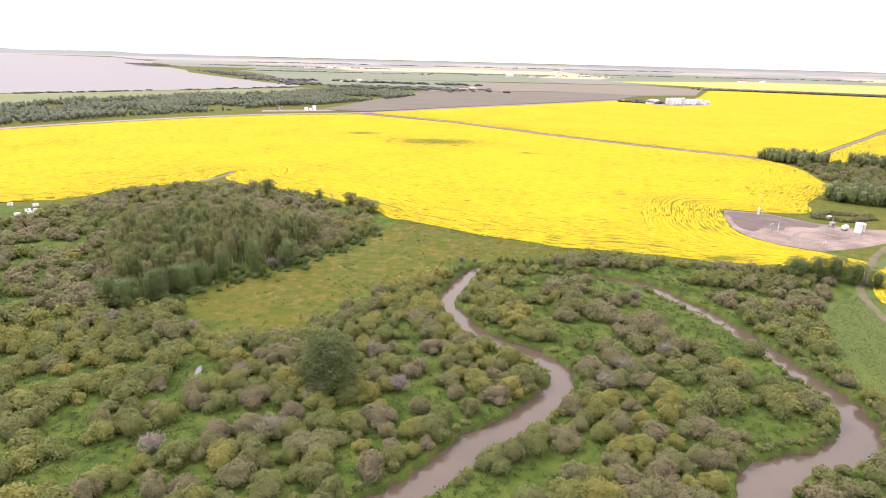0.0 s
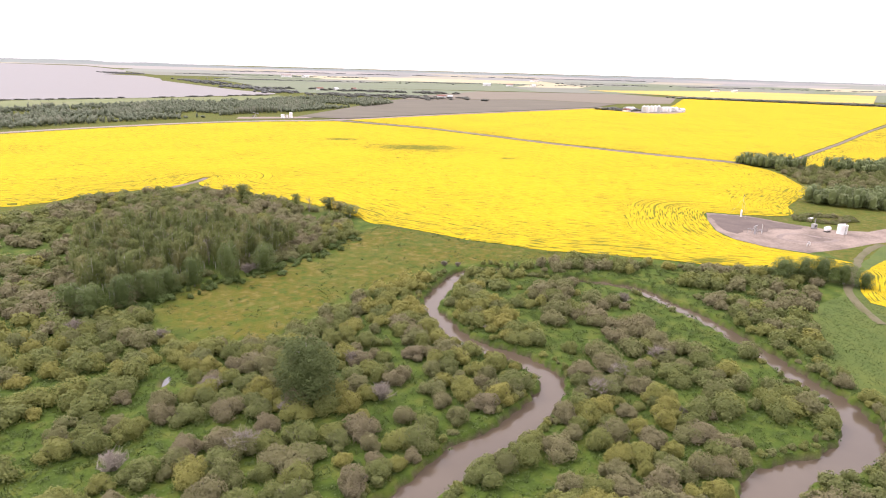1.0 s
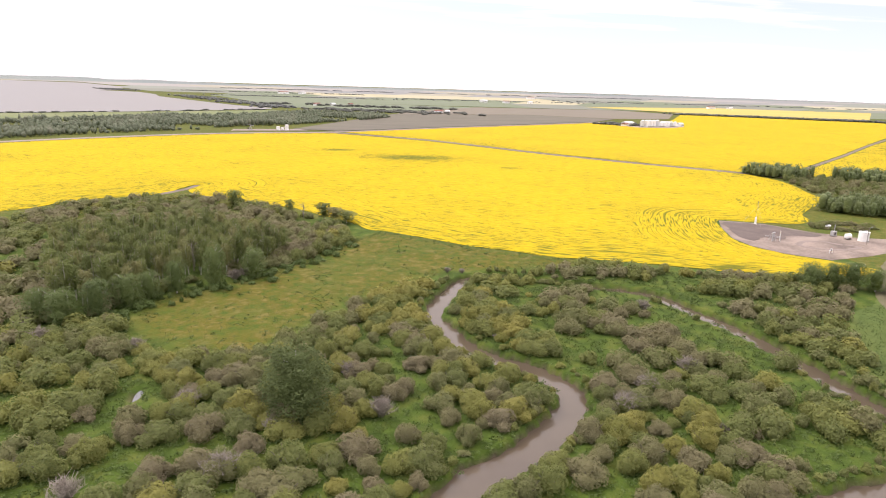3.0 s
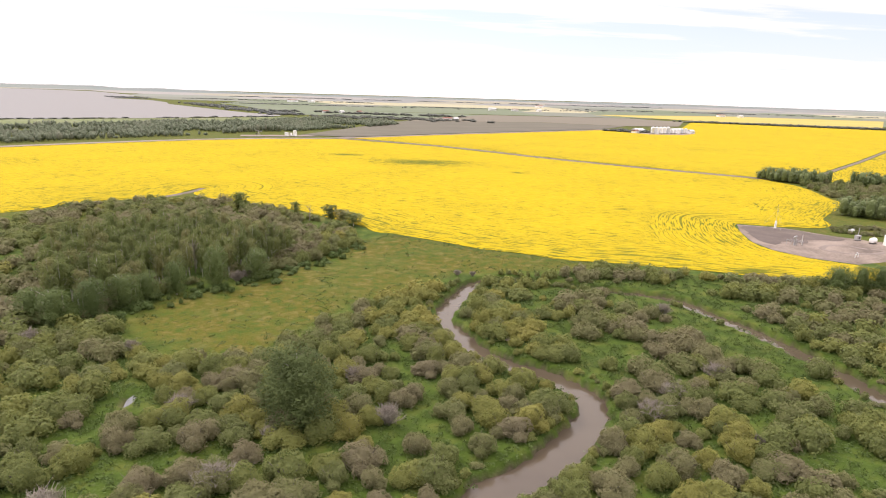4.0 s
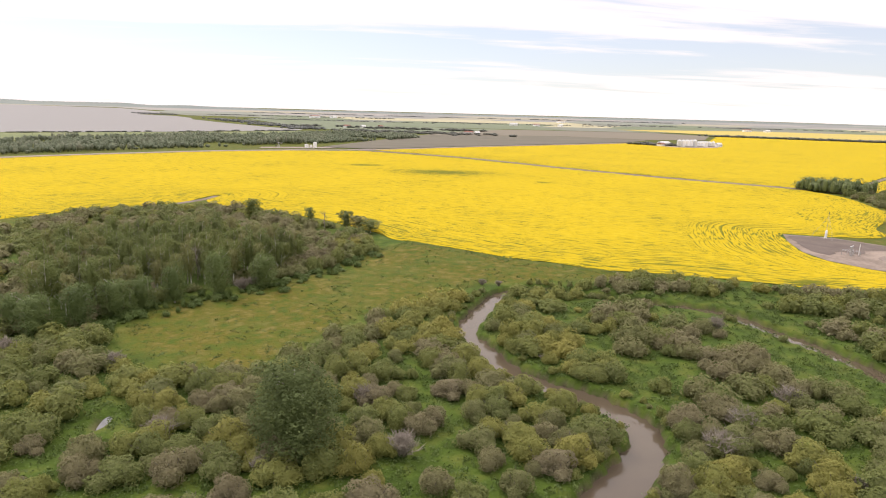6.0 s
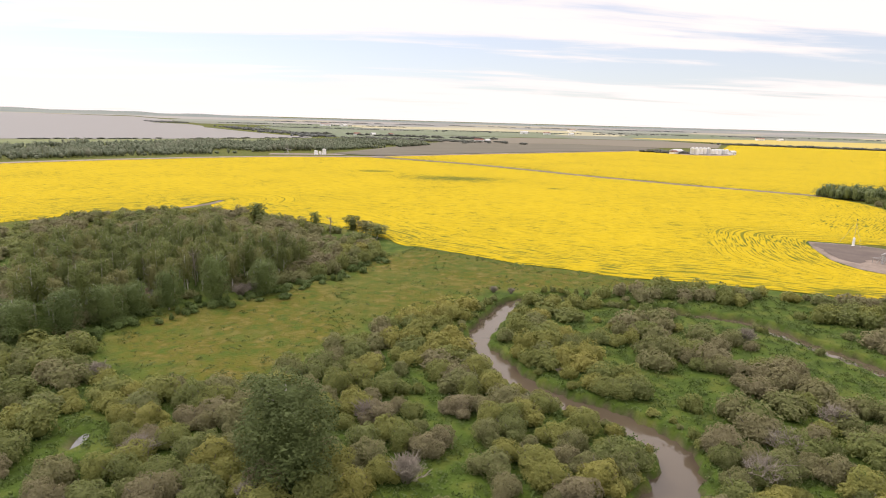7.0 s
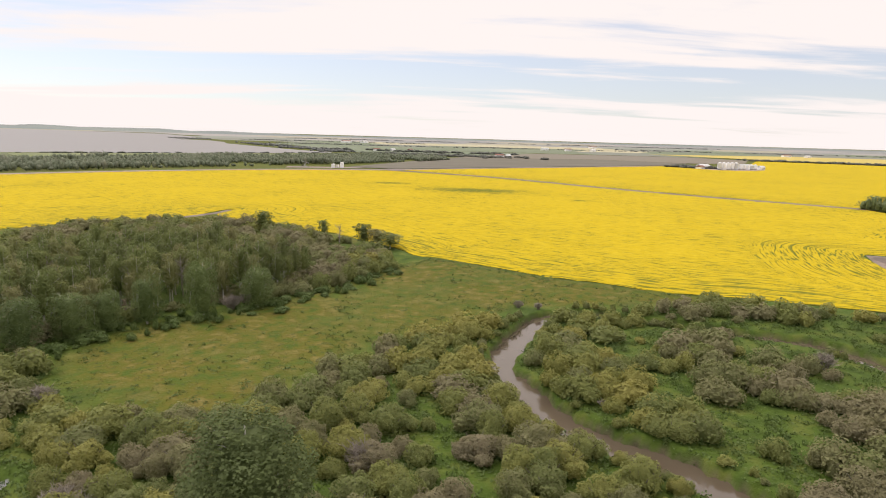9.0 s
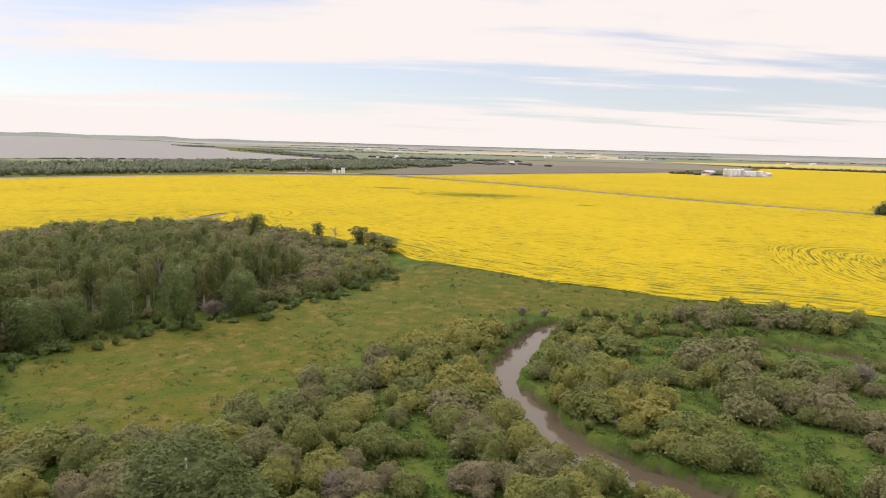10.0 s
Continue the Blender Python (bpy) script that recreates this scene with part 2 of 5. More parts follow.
def ground_material():
    """Meadow grass: lush, dry and trampled by the stored cover, bare mud low on the creek's banks."""
    m = bpy.data.materials.new("meadow_ground")
    m.use_nodes = True
    n, l = m.node_tree.nodes, m.node_tree.links
    bsdf = n["Principled BSDF"]
    bsdf.inputs["Roughness"].default_value = 0.95
    bsdf.inputs["Specular IOR Level"].default_value = 0.15
    geo = n.new("ShaderNodeNewGeometry")

    def noise_of(scale, detail=5, stretch=(1, 1, 1)):
        mp, t = n.new("ShaderNodeMapping"), n.new("ShaderNodeTexNoise")
        mp.inputs["Scale"].default_value = stretch
        t.inputs["Scale"].default_value, t.inputs["Detail"].default_value = scale, detail
        l.new(geo.outputs["Position"], mp.inputs[0])
        l.new(mp.outputs[0], t.inputs["Vector"])
        return t.outputs["Fac"]

    def ramp_of(value, stops):
        r = n.new("ShaderNodeValToRGB")
        while len(r.color_ramp.elements) < len(stops):
            r.color_ramp.elements.new(0.5)
        for e, (p, c) in zip(r.color_ramp.elements, stops):
            e.position, e.color = p, (*c, 1)
        l.new(value, r.inputs[0])
        return r.outputs[0]

    def mixed(fac, a, b):
        x = n.new("ShaderNodeMix")
        x.data_type = "RGBA"
        l.new(fac, x.inputs[0])
        l.new(a, x.inputs[6])
        l.new(b, x.inputs[7])
        return x.outputs[2]

    def attribute(name):
        a = n.new("ShaderNodeAttribute")
        a.attribute_name = name
        return a.outputs["Fac"]

    def maths(op, a, b):
        x = n.new("ShaderNodeMath")
        x.operation, x.use_clamp = op, True
        for i, v in enumerate((a, b)):
            if isinstance(v, (int, float)):
                x.inputs[i].default_value = v
            else:
                l.new(v, x.inputs[i])
        return x.outputs[0]

    lush = ramp_of(noise_of(0.3, 9), [(0.32, (0.036, 0.060, 0.009)), (0.5, (0.056, 0.088, 0.012)), (0.68, (0.090, 0.108, 0.020))])
    dry = ramp_of(noise_of(0.42, 12), [(0.34, (0.052, 0.080, 0.008)), (0.45, (0.080, 0.086, 0.009)), (0.56, (0.100, 0.088, 0.013)), (0.68, (0.145, 0.120, 0.034))])
    spots = ramp_of(noise_of(0.95, 6), [(0.34, (0.0, 0.0, 0.0)), (0.41, (1, 1, 1))])
    dark = n.new("ShaderNodeRGB")
    dark.outputs[0].default_value = (0.052, 0.064, 0.012, 1)
    dry = mixed(spots, dark.outputs[0], dry)
    wob = maths("MULTIPLY", attribute("dry"), maths("MULTIPLY", maths("SUBTRACT", noise_of(0.06, 8), 0.18), 2.8))
    colour = mixed(wob, lush, dry)
    mud = ramp_of(noise_of(0.8, 5), [(0.35, (0.048, 0.034, 0.025)), (0.65, (0.106, 0.076, 0.059))])
    mudline = maths("MULTIPLY", attribute("mud"), maths("ADD", noise_of(0.5, 4), 0.5))
    colour = mixed(mudline, colour, mud)
    l.new(colour, bsdf.inputs["Base Color"])
    bp = n.new("ShaderNodeBump")
    bp.inputs["Strength"].default_value, bp.inputs["Distance"].default_value = 0.7, 0.25
    l.new(noise_of(2.2, 5), bp.inputs["Height"])
    l.new(bp.outputs[0], bsdf.inputs["Normal"])
    return m


def crop_material(name, bloom, gap, leaf):
    """A crop in bloom; thin and missed rows follow the seeding passes stored as (along, across) in metres."""
    m = bpy.data.materials.new(name)
    m.use_nodes = True
    n, l = m.node_tree.nodes, m.node_tree.links
    bsdf = n["Principled BSDF"]
    bsdf.inputs["Roughness"].default_value = 0.9
    bsdf.inputs["Specular IOR Level"].default_value = 0.03
    uv = n.new("ShaderNodeUVMap")
    uv.uv_map = "rows"
    geo = n.new("ShaderNodeNewGeometry")

    def noise_at(source, stretch, scale, detail, dist=0.0):
        mp, t = n.new("ShaderNodeMapping"), n.new("ShaderNodeTexNoise")
        mp.inputs["Scale"].default_value = stretch
        t.inputs["Scale"].default_value, t.inputs["Detail"].default_value, t.inputs["Distortion"].default_value = scale, detail, dist
        l.new(source, mp.inputs[0])
        l.new(mp.outputs[0], t.inputs["Vector"])
        return t.outputs["Fac"]

    def ramp_of(value, stops):
        r = n.new("ShaderNodeValToRGB")
        while len(r.color_ramp.elements) < len(stops):
            r.color_ramp.elements.new(0.5)
        for e, (p, c) in zip(r.color_ramp.elements, stops):
            e.position, e.color = p, (*c, 1)
        l.new(value, r.inputs[0])
        return r.outputs[0]

    def maths(op, a, b, c=0.0):
        x = n.new("ShaderNodeMath")
        x.operation = op
        for i, v in enumerate((a, b, c)):
            if isinstance(v, (int, float)):
                x.inputs[i].default_value = v
            else:
                l.new(v, x.inputs[i])
        return x.outputs[0]

    def mixed(fac, a, b):
        x = n.new("ShaderNodeMix")
        x.data_type = "RGBA"
        l.new(fac, x.inputs[0])
        for i, v in ((6, a), (7, b)):
            if isinstance(v, tuple):
                x.inputs[i].default_value = (*v, 1)
            else:
                l.new(v, x.inputs[i])
        return x.outputs[2]

    sep = n.new("ShaderNodeSeparateXYZ")
    l.new(uv.outputs[0], sep.inputs[0])
    broad = noise_at(geo.outputs["Position"], (1, 1, 1), 0.02, 6)
    base = ramp_of(noise_at(geo.outputs["Position"], (1, 1, 1), 0.6, 6), [(0.3, bloom[0]), (0.5, bloom[1]), (0.7, bloom[2])])
    # missed strips, long along the rows; denser close to the field's edge
    streak = noise_at(uv.outputs[0], (0.14, 1.9, 1), 1.0, 6, 0.35)
    edge = n.new("ShaderNodeAttribute")
    edge.attribute_name = "edge"
    near = maths("MULTIPLY_ADD", edge.outputs["Fac"], -0.0011, 0.085)
    near = maths("MAXIMUM", near, 0.022)
    thin_spot = n.new("ShaderNodeAttribute")
    thin_spot.attribute_name = "thin"
    near = maths("MULTIPLY_ADD", thin_spot.outputs["Fac"], 0.24, near)
    cut = maths("ADD", streak, near)
    cut = maths("MULTIPLY_ADD", maths("SUBTRACT", broad, 0.5), 0.22, cut)
    mask = ramp_of(cut, [(0.585, (0, 0, 0)), (0.665, (0.9, 0.9, 0.9))])
    # sprayer passes every 11 m near the headland
    wave = n.new("ShaderNodeMath")
    wave.operation = "PINGPONG"
    wob = maths("MULTIPLY_ADD", noise_at(uv.outputs[0], (0.05, 0.05, 1), 1.0, 2), 3.0, sep.outputs["Y"])
    l.new(wob, wave.inputs[0])
    wave.inputs[1].default_value = 5.5
    line = maths("LESS_THAN", wave.outputs[0], 0.5)
    part_on = maths("GREATER_THAN", noise_at(uv.outputs[0], (0.03, 0.13, 1), 1.0, 5), 0.56)
    head = maths("LESS_THAN", edge.outputs["Fac"], 33.0)
    line = maths("MULTIPLY", maths("MULTIPLY", line, part_on), head)
    mask = maths("MAXIMUM", mask, maths("MULTIPLY", line, 0.8))
    colour = mixed(mask, base, gap)
    # below the flowers the stalks are green
    sepn = n.new("ShaderNodeSeparateXYZ")
    l.new(geo.outputs["True Normal"], sepn.inputs[0])
    side = maths("LESS_THAN", sepn.outputs["Z"], 0.35)
    colour = mixed(side, colour, leaf)
    l.new(colour, bsdf.inputs["Base Color"])
    bp = n.new("ShaderNodeBump")
    bp.inputs["Strength"].default_value, bp.inputs["Distance"].default_value = 0.6, 0.3
    l.new(noise_at(geo.outputs["Position"], (1, 1, 1), 1.6, 4), bp.inputs["Height"])
    l.new(bp.outputs[0], bsdf.inputs["Normal"])
    return m


def water_material(name, tint, rough, ripple):
    m = bpy.data.materials.new(name)
    m.use_nodes = True
    n, l = m.node_tree.nodes, m.node_tree.links
    bsdf = n["Principled BSDF"]
    bsdf.inputs["Roughness"].default_value = rough
    bsdf.inputs["IOR"].default_value = 1.33
    geo, a, r = n.new("ShaderNodeNewGeometry"), n.new("ShaderNodeTexNoise"), n.new("ShaderNodeValToRGB")
    a.inputs["Scale"].default_value, a.inputs["Detail"].default_value = 0.12, 4
    l.new(geo.outputs["Position"], a.inputs["Vector"])
    r.color_ramp.elements[0].color, r.color_ramp.elements[1].color = (*tint[0], 1), (*tint[1], 1)
    l.new(a.outputs["Fac"], r.inputs[0])
    l.new(r.outputs[0], bsdf.inputs["Base Color"])
    b, bp = n.new("ShaderNodeTexNoise"), n.new("ShaderNodeBump")
    b.inputs["Scale"].default_value, b.inputs["Detail"].default_value = 1.1, 3
    l.new(geo.outputs["Position"], b.inputs["Vector"])
    bp.inputs["Strength"].default_value, bp.inputs["Distance"].default_value = 0.35, ripple
    l.new(b.outputs["Fac"], bp.inputs["Height"])
    l.new(bp.outputs[0], bsdf.inputs["Normal"])
    return m


M["ground"] = ground_material()
M["canola"] = crop_material("canola_bloom", ((0.365, 0.268, 0.008), (0.412, 0.305, 0.011), (0.445, 0.336, 0.020)), (0.082, 0.098, 0.016), (0.145, 0.132, 0.025))
M["creek_water"] = water_material("creek_water", ((0.070, 0.053, 0.036), (0.098, 0.076, 0.054)), 0.02, 0.004)
M["creek_water"].node_tree.nodes["Principled BSDF"].inputs["Specular IOR Level"].default_value = 0.75
# neutral grey base puts the reflected sky into the pools' colour
M["pool_water"] = water_material("pool_water", ((0.13, 0.13, 0.135), (0.17, 0.17, 0.175)), 0.03, 0.004)
M["lake_water"] = water_material("lake_water", ((0.180, 0.170, 0.162), (0.205, 0.192, 0.182)), 0.45, 0.1)
M["lake_water"].node_tree.nodes["Principled BSDF"].inputs["Specular IOR Level"].default_value = 0.12


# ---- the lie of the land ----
# mid-path camera position that the far country is fitted to
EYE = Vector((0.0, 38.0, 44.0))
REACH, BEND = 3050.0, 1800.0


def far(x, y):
    """The far country, pulled in along the camera's line of sight to within five kilometres and raised to fit its view;
    returns x, y and z.
    """
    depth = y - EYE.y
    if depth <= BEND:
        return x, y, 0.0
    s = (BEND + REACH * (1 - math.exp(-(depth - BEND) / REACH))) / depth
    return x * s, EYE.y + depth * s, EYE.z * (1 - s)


# height that keeps the pulled-in plain on the camera's sight lines
def sightline_rise(y):
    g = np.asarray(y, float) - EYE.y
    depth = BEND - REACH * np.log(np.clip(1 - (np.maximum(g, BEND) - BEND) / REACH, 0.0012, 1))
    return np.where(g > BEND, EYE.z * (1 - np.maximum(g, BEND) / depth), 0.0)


def polyline_distance(px, py, line, closed=False):
    """Distance to a polyline, the way along it to the nearest place, and the place's fraction index."""
    pts = np.array(line, float)
    if closed:
        pts = np.vstack([pts, pts[:1]])
    best, along, idx = np.full(px.shape, 1e9), np.zeros(px.shape), np.zeros(px.shape)
    run = 0.0
    for i in range(len(pts) - 1):
        a, d = pts[i, :2], pts[i + 1, :2] - pts[i, :2]
        length = math.hypot(*d)
        u = np.clip(((px - a[0]) * d[0] + (py - a[1]) * d[1]) / length ** 2, 0, 1)
        dist = np.hypot(px - a[0] - u * d[0], py - a[1] - u * d[1])
        near = dist < best
        best, along, idx = np.where(near, dist, best), np.where(near, run + u * length, along), np.where(near, i + u, idx)
        run += length
    return best, along, idx


def inside(px, py, poly):
    hit = np.zeros(px.shape, bool)
    for (x0, y0), (x1, y1) in zip(poly, poly[1:] + poly[:1]):
        if y0 != y1:
            hit ^= ((y0 > py) != (y1 > py)) & (px < (x1 - x0) * (py - y0) / (y1 - y0) + x0)
    return hit


def smooth_line(line, step=2.0, closed=False):
    """A rounded polyline through the given points."""
    pts = [Vector(p) for p in line]
    n, res = len(pts), []
    for i in range(n if closed else n - 1):
        if closed:
            a, b, c, d = pts[i - 1], pts[i], pts[(i + 1) % n], pts[(i + 2) % n]
        else:
            a, b, c, d = pts[max(i - 1, 0)], pts[i], pts[i + 1], pts[min(i + 2, n - 1)]
        m = max(1, int((c - b).length / step))
        for k in range(m):
            t = k / m
            res.append(0.5 * (2 * b + (c - a) * t + (2 * a - 5 * b + 4 * c - d) * t * t + (3 * b - a - 3 * c + d) * t ** 3))
    if not closed:
        res.append(pts[-1])
    return res


# creek: x, y and half width, from below the view up the first reach, round and down the second
CREEK = [(-30, -10, 3.8), (-36, 14, 3.8), (-26, 40, 3.8), (-14, 62, 3.8), (-6, 73, 3.7), (2, 79, 3.6), (7.5, 84.5, 3.5), (14, 91, 3.4), (21, 95.5, 3.4), (28, 102, 3.2), (33.4, 109.5, 2.9), (34, 115, 2.7),
         (30.5, 121.5, 3.0), (23, 128.5, 3.1), (18.8, 136, 2.9), (16.8, 143.5, 2.4), (15.2, 150, 2.3), (16, 156, 2.4), (20, 165, 2.5), (24.5, 174, 2.5), (29, 179, 2.2),
         (36, 180, 1.6), (46, 175, 1.6), (57, 170, 2.2), (66.5, 166, 2.6), (72.5, 161.5, 2.8), (76, 152.5, 2.9), (79, 143.5, 2.8), (81.4, 134.6, 2.8), (82.6, 125, 2.9),
         (83.5, 115, 2.8), (83.4, 108.5, 2.8), (84.6, 103, 3.0), (84.2, 98, 3.2), (82.2, 92.5, 3.5), (77.5, 87, 3.6), (71, 83.6, 3.3), (64, 82.4, 3.2), (57.5, 80, 3.9), (53, 75, 4.0), (46, 62, 4.0), (40, 40, 3.9), (46, 14, 3.8), (40, -10, 3.8)]
creek_line = smooth_line(CREEK, 1.5)
creek_xy = [(p.x, p.y) for p in creek_line]
creek_half = np.array([p.z for p in creek_line])
WATER = -2.05
# small side pools
POOLS = [(-37.0, 117.5, 0.6, 2.2), (-34.5, 111.5, 1.2, 0.4), (-42, 106, 1.1, 0.4)]

FIELD_EDGE = [(-420, 205), (-330, 200), (-240, 225), (-150, 255), (-127, 265), (-111, 286), (-88, 298), (-83, 313), (-79, 326), (-76, 326), (-78, 312), (-72, 301), (-52, 284),
              (-30, 271), (-5, 243), (1, 232), (9, 227), (22, 217), (36, 206), (47, 200), (57, 193.5), (76, 188), (87, 184), (99, 178.5), (111, 175.5), (123, 173), (140, 171), (148, 172)]
PAD_EDGE = [(150, 177), (142, 187), (133, 195.5), (128, 206), (128, 217), (134, 233), (141, 247), (155, 243), (171, 240), (181, 247), (186, 258), (203, 274), (226, 296), (233, 316), (244, 345), (247, 365), (245, 386)]
ROAD_NORTH = [(-560, 180), (-420, 305), (-340, 405), (-283, 495), (-229, 557), (-158, 620), (-95, 655), (-26, 683), (104, 790), (259, 908), (390, 1014)]
ROAD_MID = [(-28, 672), (63, 600), (143, 494), (191, 441), (244, 392), (262, 372)]
FIELD_MAIN = [(p.x, p.y) for p in smooth_line([(x, y, 0) for x, y in FIELD_EDGE + PAD_EDGE], 4.0)] + [(190, 436), (141, 489), (61, 593), (-25, 661), (-92, 646), (-153, 611), (-223, 550), (-277, 490), (-334, 400), (-412, 300)]
FIELD_UPPER = [(-16, 682), (67, 607), (147, 501), (195, 447), (246, 400), (258, 393), (270, 386), (327, 438), (424, 524), (558, 647), (900, 955), (1120, 1245), (765, 1455), (600, 1172), (530, 1060), (488, 930),
               (450, 890), (405, 885), (388, 935), (390, 1002), (259, 898), (104, 780)]
FIELD_RIGHT = [(275, 382), (331, 434), (428, 520), (562, 643), (905, 930), (1000, 800), (720, 560), (450, 430), (330, 374)]
FIELD_CORNER = [(146, 168), (140, 162), (134, 154), (130, 146), (133, 141), (200, 138), (240, 160), (240, 205), (165, 180)]
MEADOW = [(-50, 150), (-43, 138), (-37, 132.5), (-27, 130), (-20, 131.5), (-13.5, 145), (-6, 158), (6, 168), (14, 176), (24, 184), (40, 183), (57, 186), (75, 187), (62, 193), (40, 203),
          (20, 219), (6, 228), (-2, 222), (-14, 203), (-25, 185), (-37, 173), (-47, 167)]
PASTURE = [(150, 174), (139, 166), (133, 158), (124, 150), (112, 145), (104, 136.5), (98, 127.5), (92.5, 117), (90.5, 106), (89.5, 98), (87, 88), (87, 70), (95, 40), (160, 20), (260, 60), (260, 225), (205, 205), (178, 196)]
PAD = [(141, 246.6), (134.4, 234), (128.4, 217), (128.4, 206), (133.4, 196), (143.5, 188), (160, 192), (176, 198), (205, 206), (240, 222), (240, 232), (205, 221), (188, 214), (174, 218), (165, 227), (156, 240)]


# thin places in the crop: x, y and the two radii
THIN = [(36, 452, 28, 18), (-18, 498, 13, 8), (106, 180, 8, 3), (92, 400, 6, 4)]


def land(x, y):
    """Height of the land before the creek's cut, with the far rise fitted to the camera's view."""
    x, y = np.asarray(x, float), np.asarray(y, float)
    d, _, _ = polyline_distance(x, y, FIELD_EDGE[2:])
    valley = np.where(inside(x, y, FIELD_EDGE[2:] + [(240, 172), (240, -400), (-420, -400)]), 1.0, 0.0)
    z = -0.95 * valley * np.clip(d / 22, 0, 1)
    z += valley * (0.16 * np.sin(x * 0.21 + 1.3 * np.sin(y * 0.13)) * np.sin(y * 0.17 + 0.9) + 0.04 * np.sin(x * 0.61 + y * 0.33) * np.sin(y * 0.53 - x * 0.17))
    return z + sightline_rise(y)


def ground_height(x, y):
    x, y = np.asarray(x, float), np.asarray(y, float)
    z = land(x, y)
    d, _, i = polyline_distance(x, y, creek_xy)
    half = np.interp(i, np.arange(len(creek_half)), creek_half)
    half = half * 0.84 + 0.35 * np.sin(x * 1.1 + 2 * np.sin(y * 0.7)) + 0.2 * np.sin(y * 2.1)
    t = np.clip((half + 0.55 - d) / 1.0, 0, 1)
    z = z - (z + 3.1) * t * t * (3 - 2 * t) * (d < 12)
    for cx, cy, rx, ry in POOLS:
        q = np.clip(1.5 - np.hypot((x - cx) / rx, (y - cy) / ry), 0, 1)
        z = z - 1.7 * q
    return z


def mesh_object(name, verts, faces, mat, parent=None, smooth=False):
    me = bpy.data.meshes.new(name)
    me.from_pydata([tuple(v) for v in verts], [], faces)
    me.materials.append(mat)
    if smooth:
        me.shade_smooth()
    ob = new(name, me)
    if parent:
        ob.parent = parent
    return ob


def raw_mesh(name, verts, tris, mat, tone=None, parent=None):
    """A large triangle mesh from arrays."""
    me = bpy.data.meshes.new(name)
    nv, nt = len(verts), len(tris)
    me.vertices.add(nv)
    me.vertices.foreach_set("co", np.ascontiguousarray(verts, np.float32).ravel())
    me.loops.add(nt * 3)
    me.loops.foreach_set("vertex_index", np.ascontiguousarray(tris, np.int32).ravel())
    me.polygons.add(nt)
    me.polygons.foreach_set("loop_start", np.arange(nt, dtype=np.int32) * 3)
    if tone is not None:
        me.attributes.new("tone", "FLOAT", "POINT").data.foreach_set("value", np.ascontiguousarray(tone, np.float32))
    me.materials.append(mat)
    me.update(calc_edges=True)
    me.shade_smooth()
    ob = new(name, me)
    if parent:
        ob.parent = parent
    return ob


def grid_axis(stops):
    """Coordinates from (start, step) stops; the last stop ends them."""
    vals = []
    for (a, step), (b, _) in zip(stops, stops[1:]):
        vals.extend(np.linspace(a, b, max(1, round((b - a) / step)), endpoint=False))
    return np.array(vals + [stops[-1][0]])


def build_ground():
    xs = grid_axis([(-4900, 350), (-1400, 90), (-400, 20), (-140, 2), (-50, 1.4), (-22, 0.85), (94, 1.4), (160, 3), (260, 20), (600, 90), (1500, 350), (4900, 0)])
    ys = grid_axis([(-1500, 250), (-200, 40), (-40, 2.2), (58, 0.85), (184, 1.4), (240, 4), (330, 20), (700, 60), (1700, 120), (4888, 0)])
    X, Y = np.meshgrid(xs, ys)
    Z = ground_height(X.ravel(), Y.ravel())
    verts = np.column_stack([X.ravel(), Y.ravel(), Z])
    nx, ny = len(xs), len(ys)
    i = (np.arange(ny - 1)[:, None] * nx + np.arange(nx - 1)).ravel()
    tris = np.vstack([np.column_stack([i, i + 1, i + nx + 1]), np.column_stack([i, i + nx + 1, i + nx])])
    ob = raw_mesh("ground", verts, tris, M["ground"])
    x, y = X.ravel(), Y.ravel()
    d, _, _ = polyline_distance(x, y, MEADOW, closed=True)
    signed = np.where(inside(x, y, MEADOW), d, -d)
    dry = np.clip((signed + 1.5) / 5, 0, 1)
    dry = np.maximum(dry, 0.75 * ((y > 250) | (x > 150)))
    mud = np.clip((land(x, y) - 0.75 - Z) / 0.4, 0, 1) * (y < 200)
    for key, val in (("dry", dry), ("mud", mud)):
        ob.data.attributes.new(key, "FLOAT", "POINT").data.foreach_set("value", np.ascontiguousarray(val, np.float32))
    ob.data.shade_smooth()
    return tagged(ob, "green and olive meadow land cut by a creek", "ground", kind="structure")


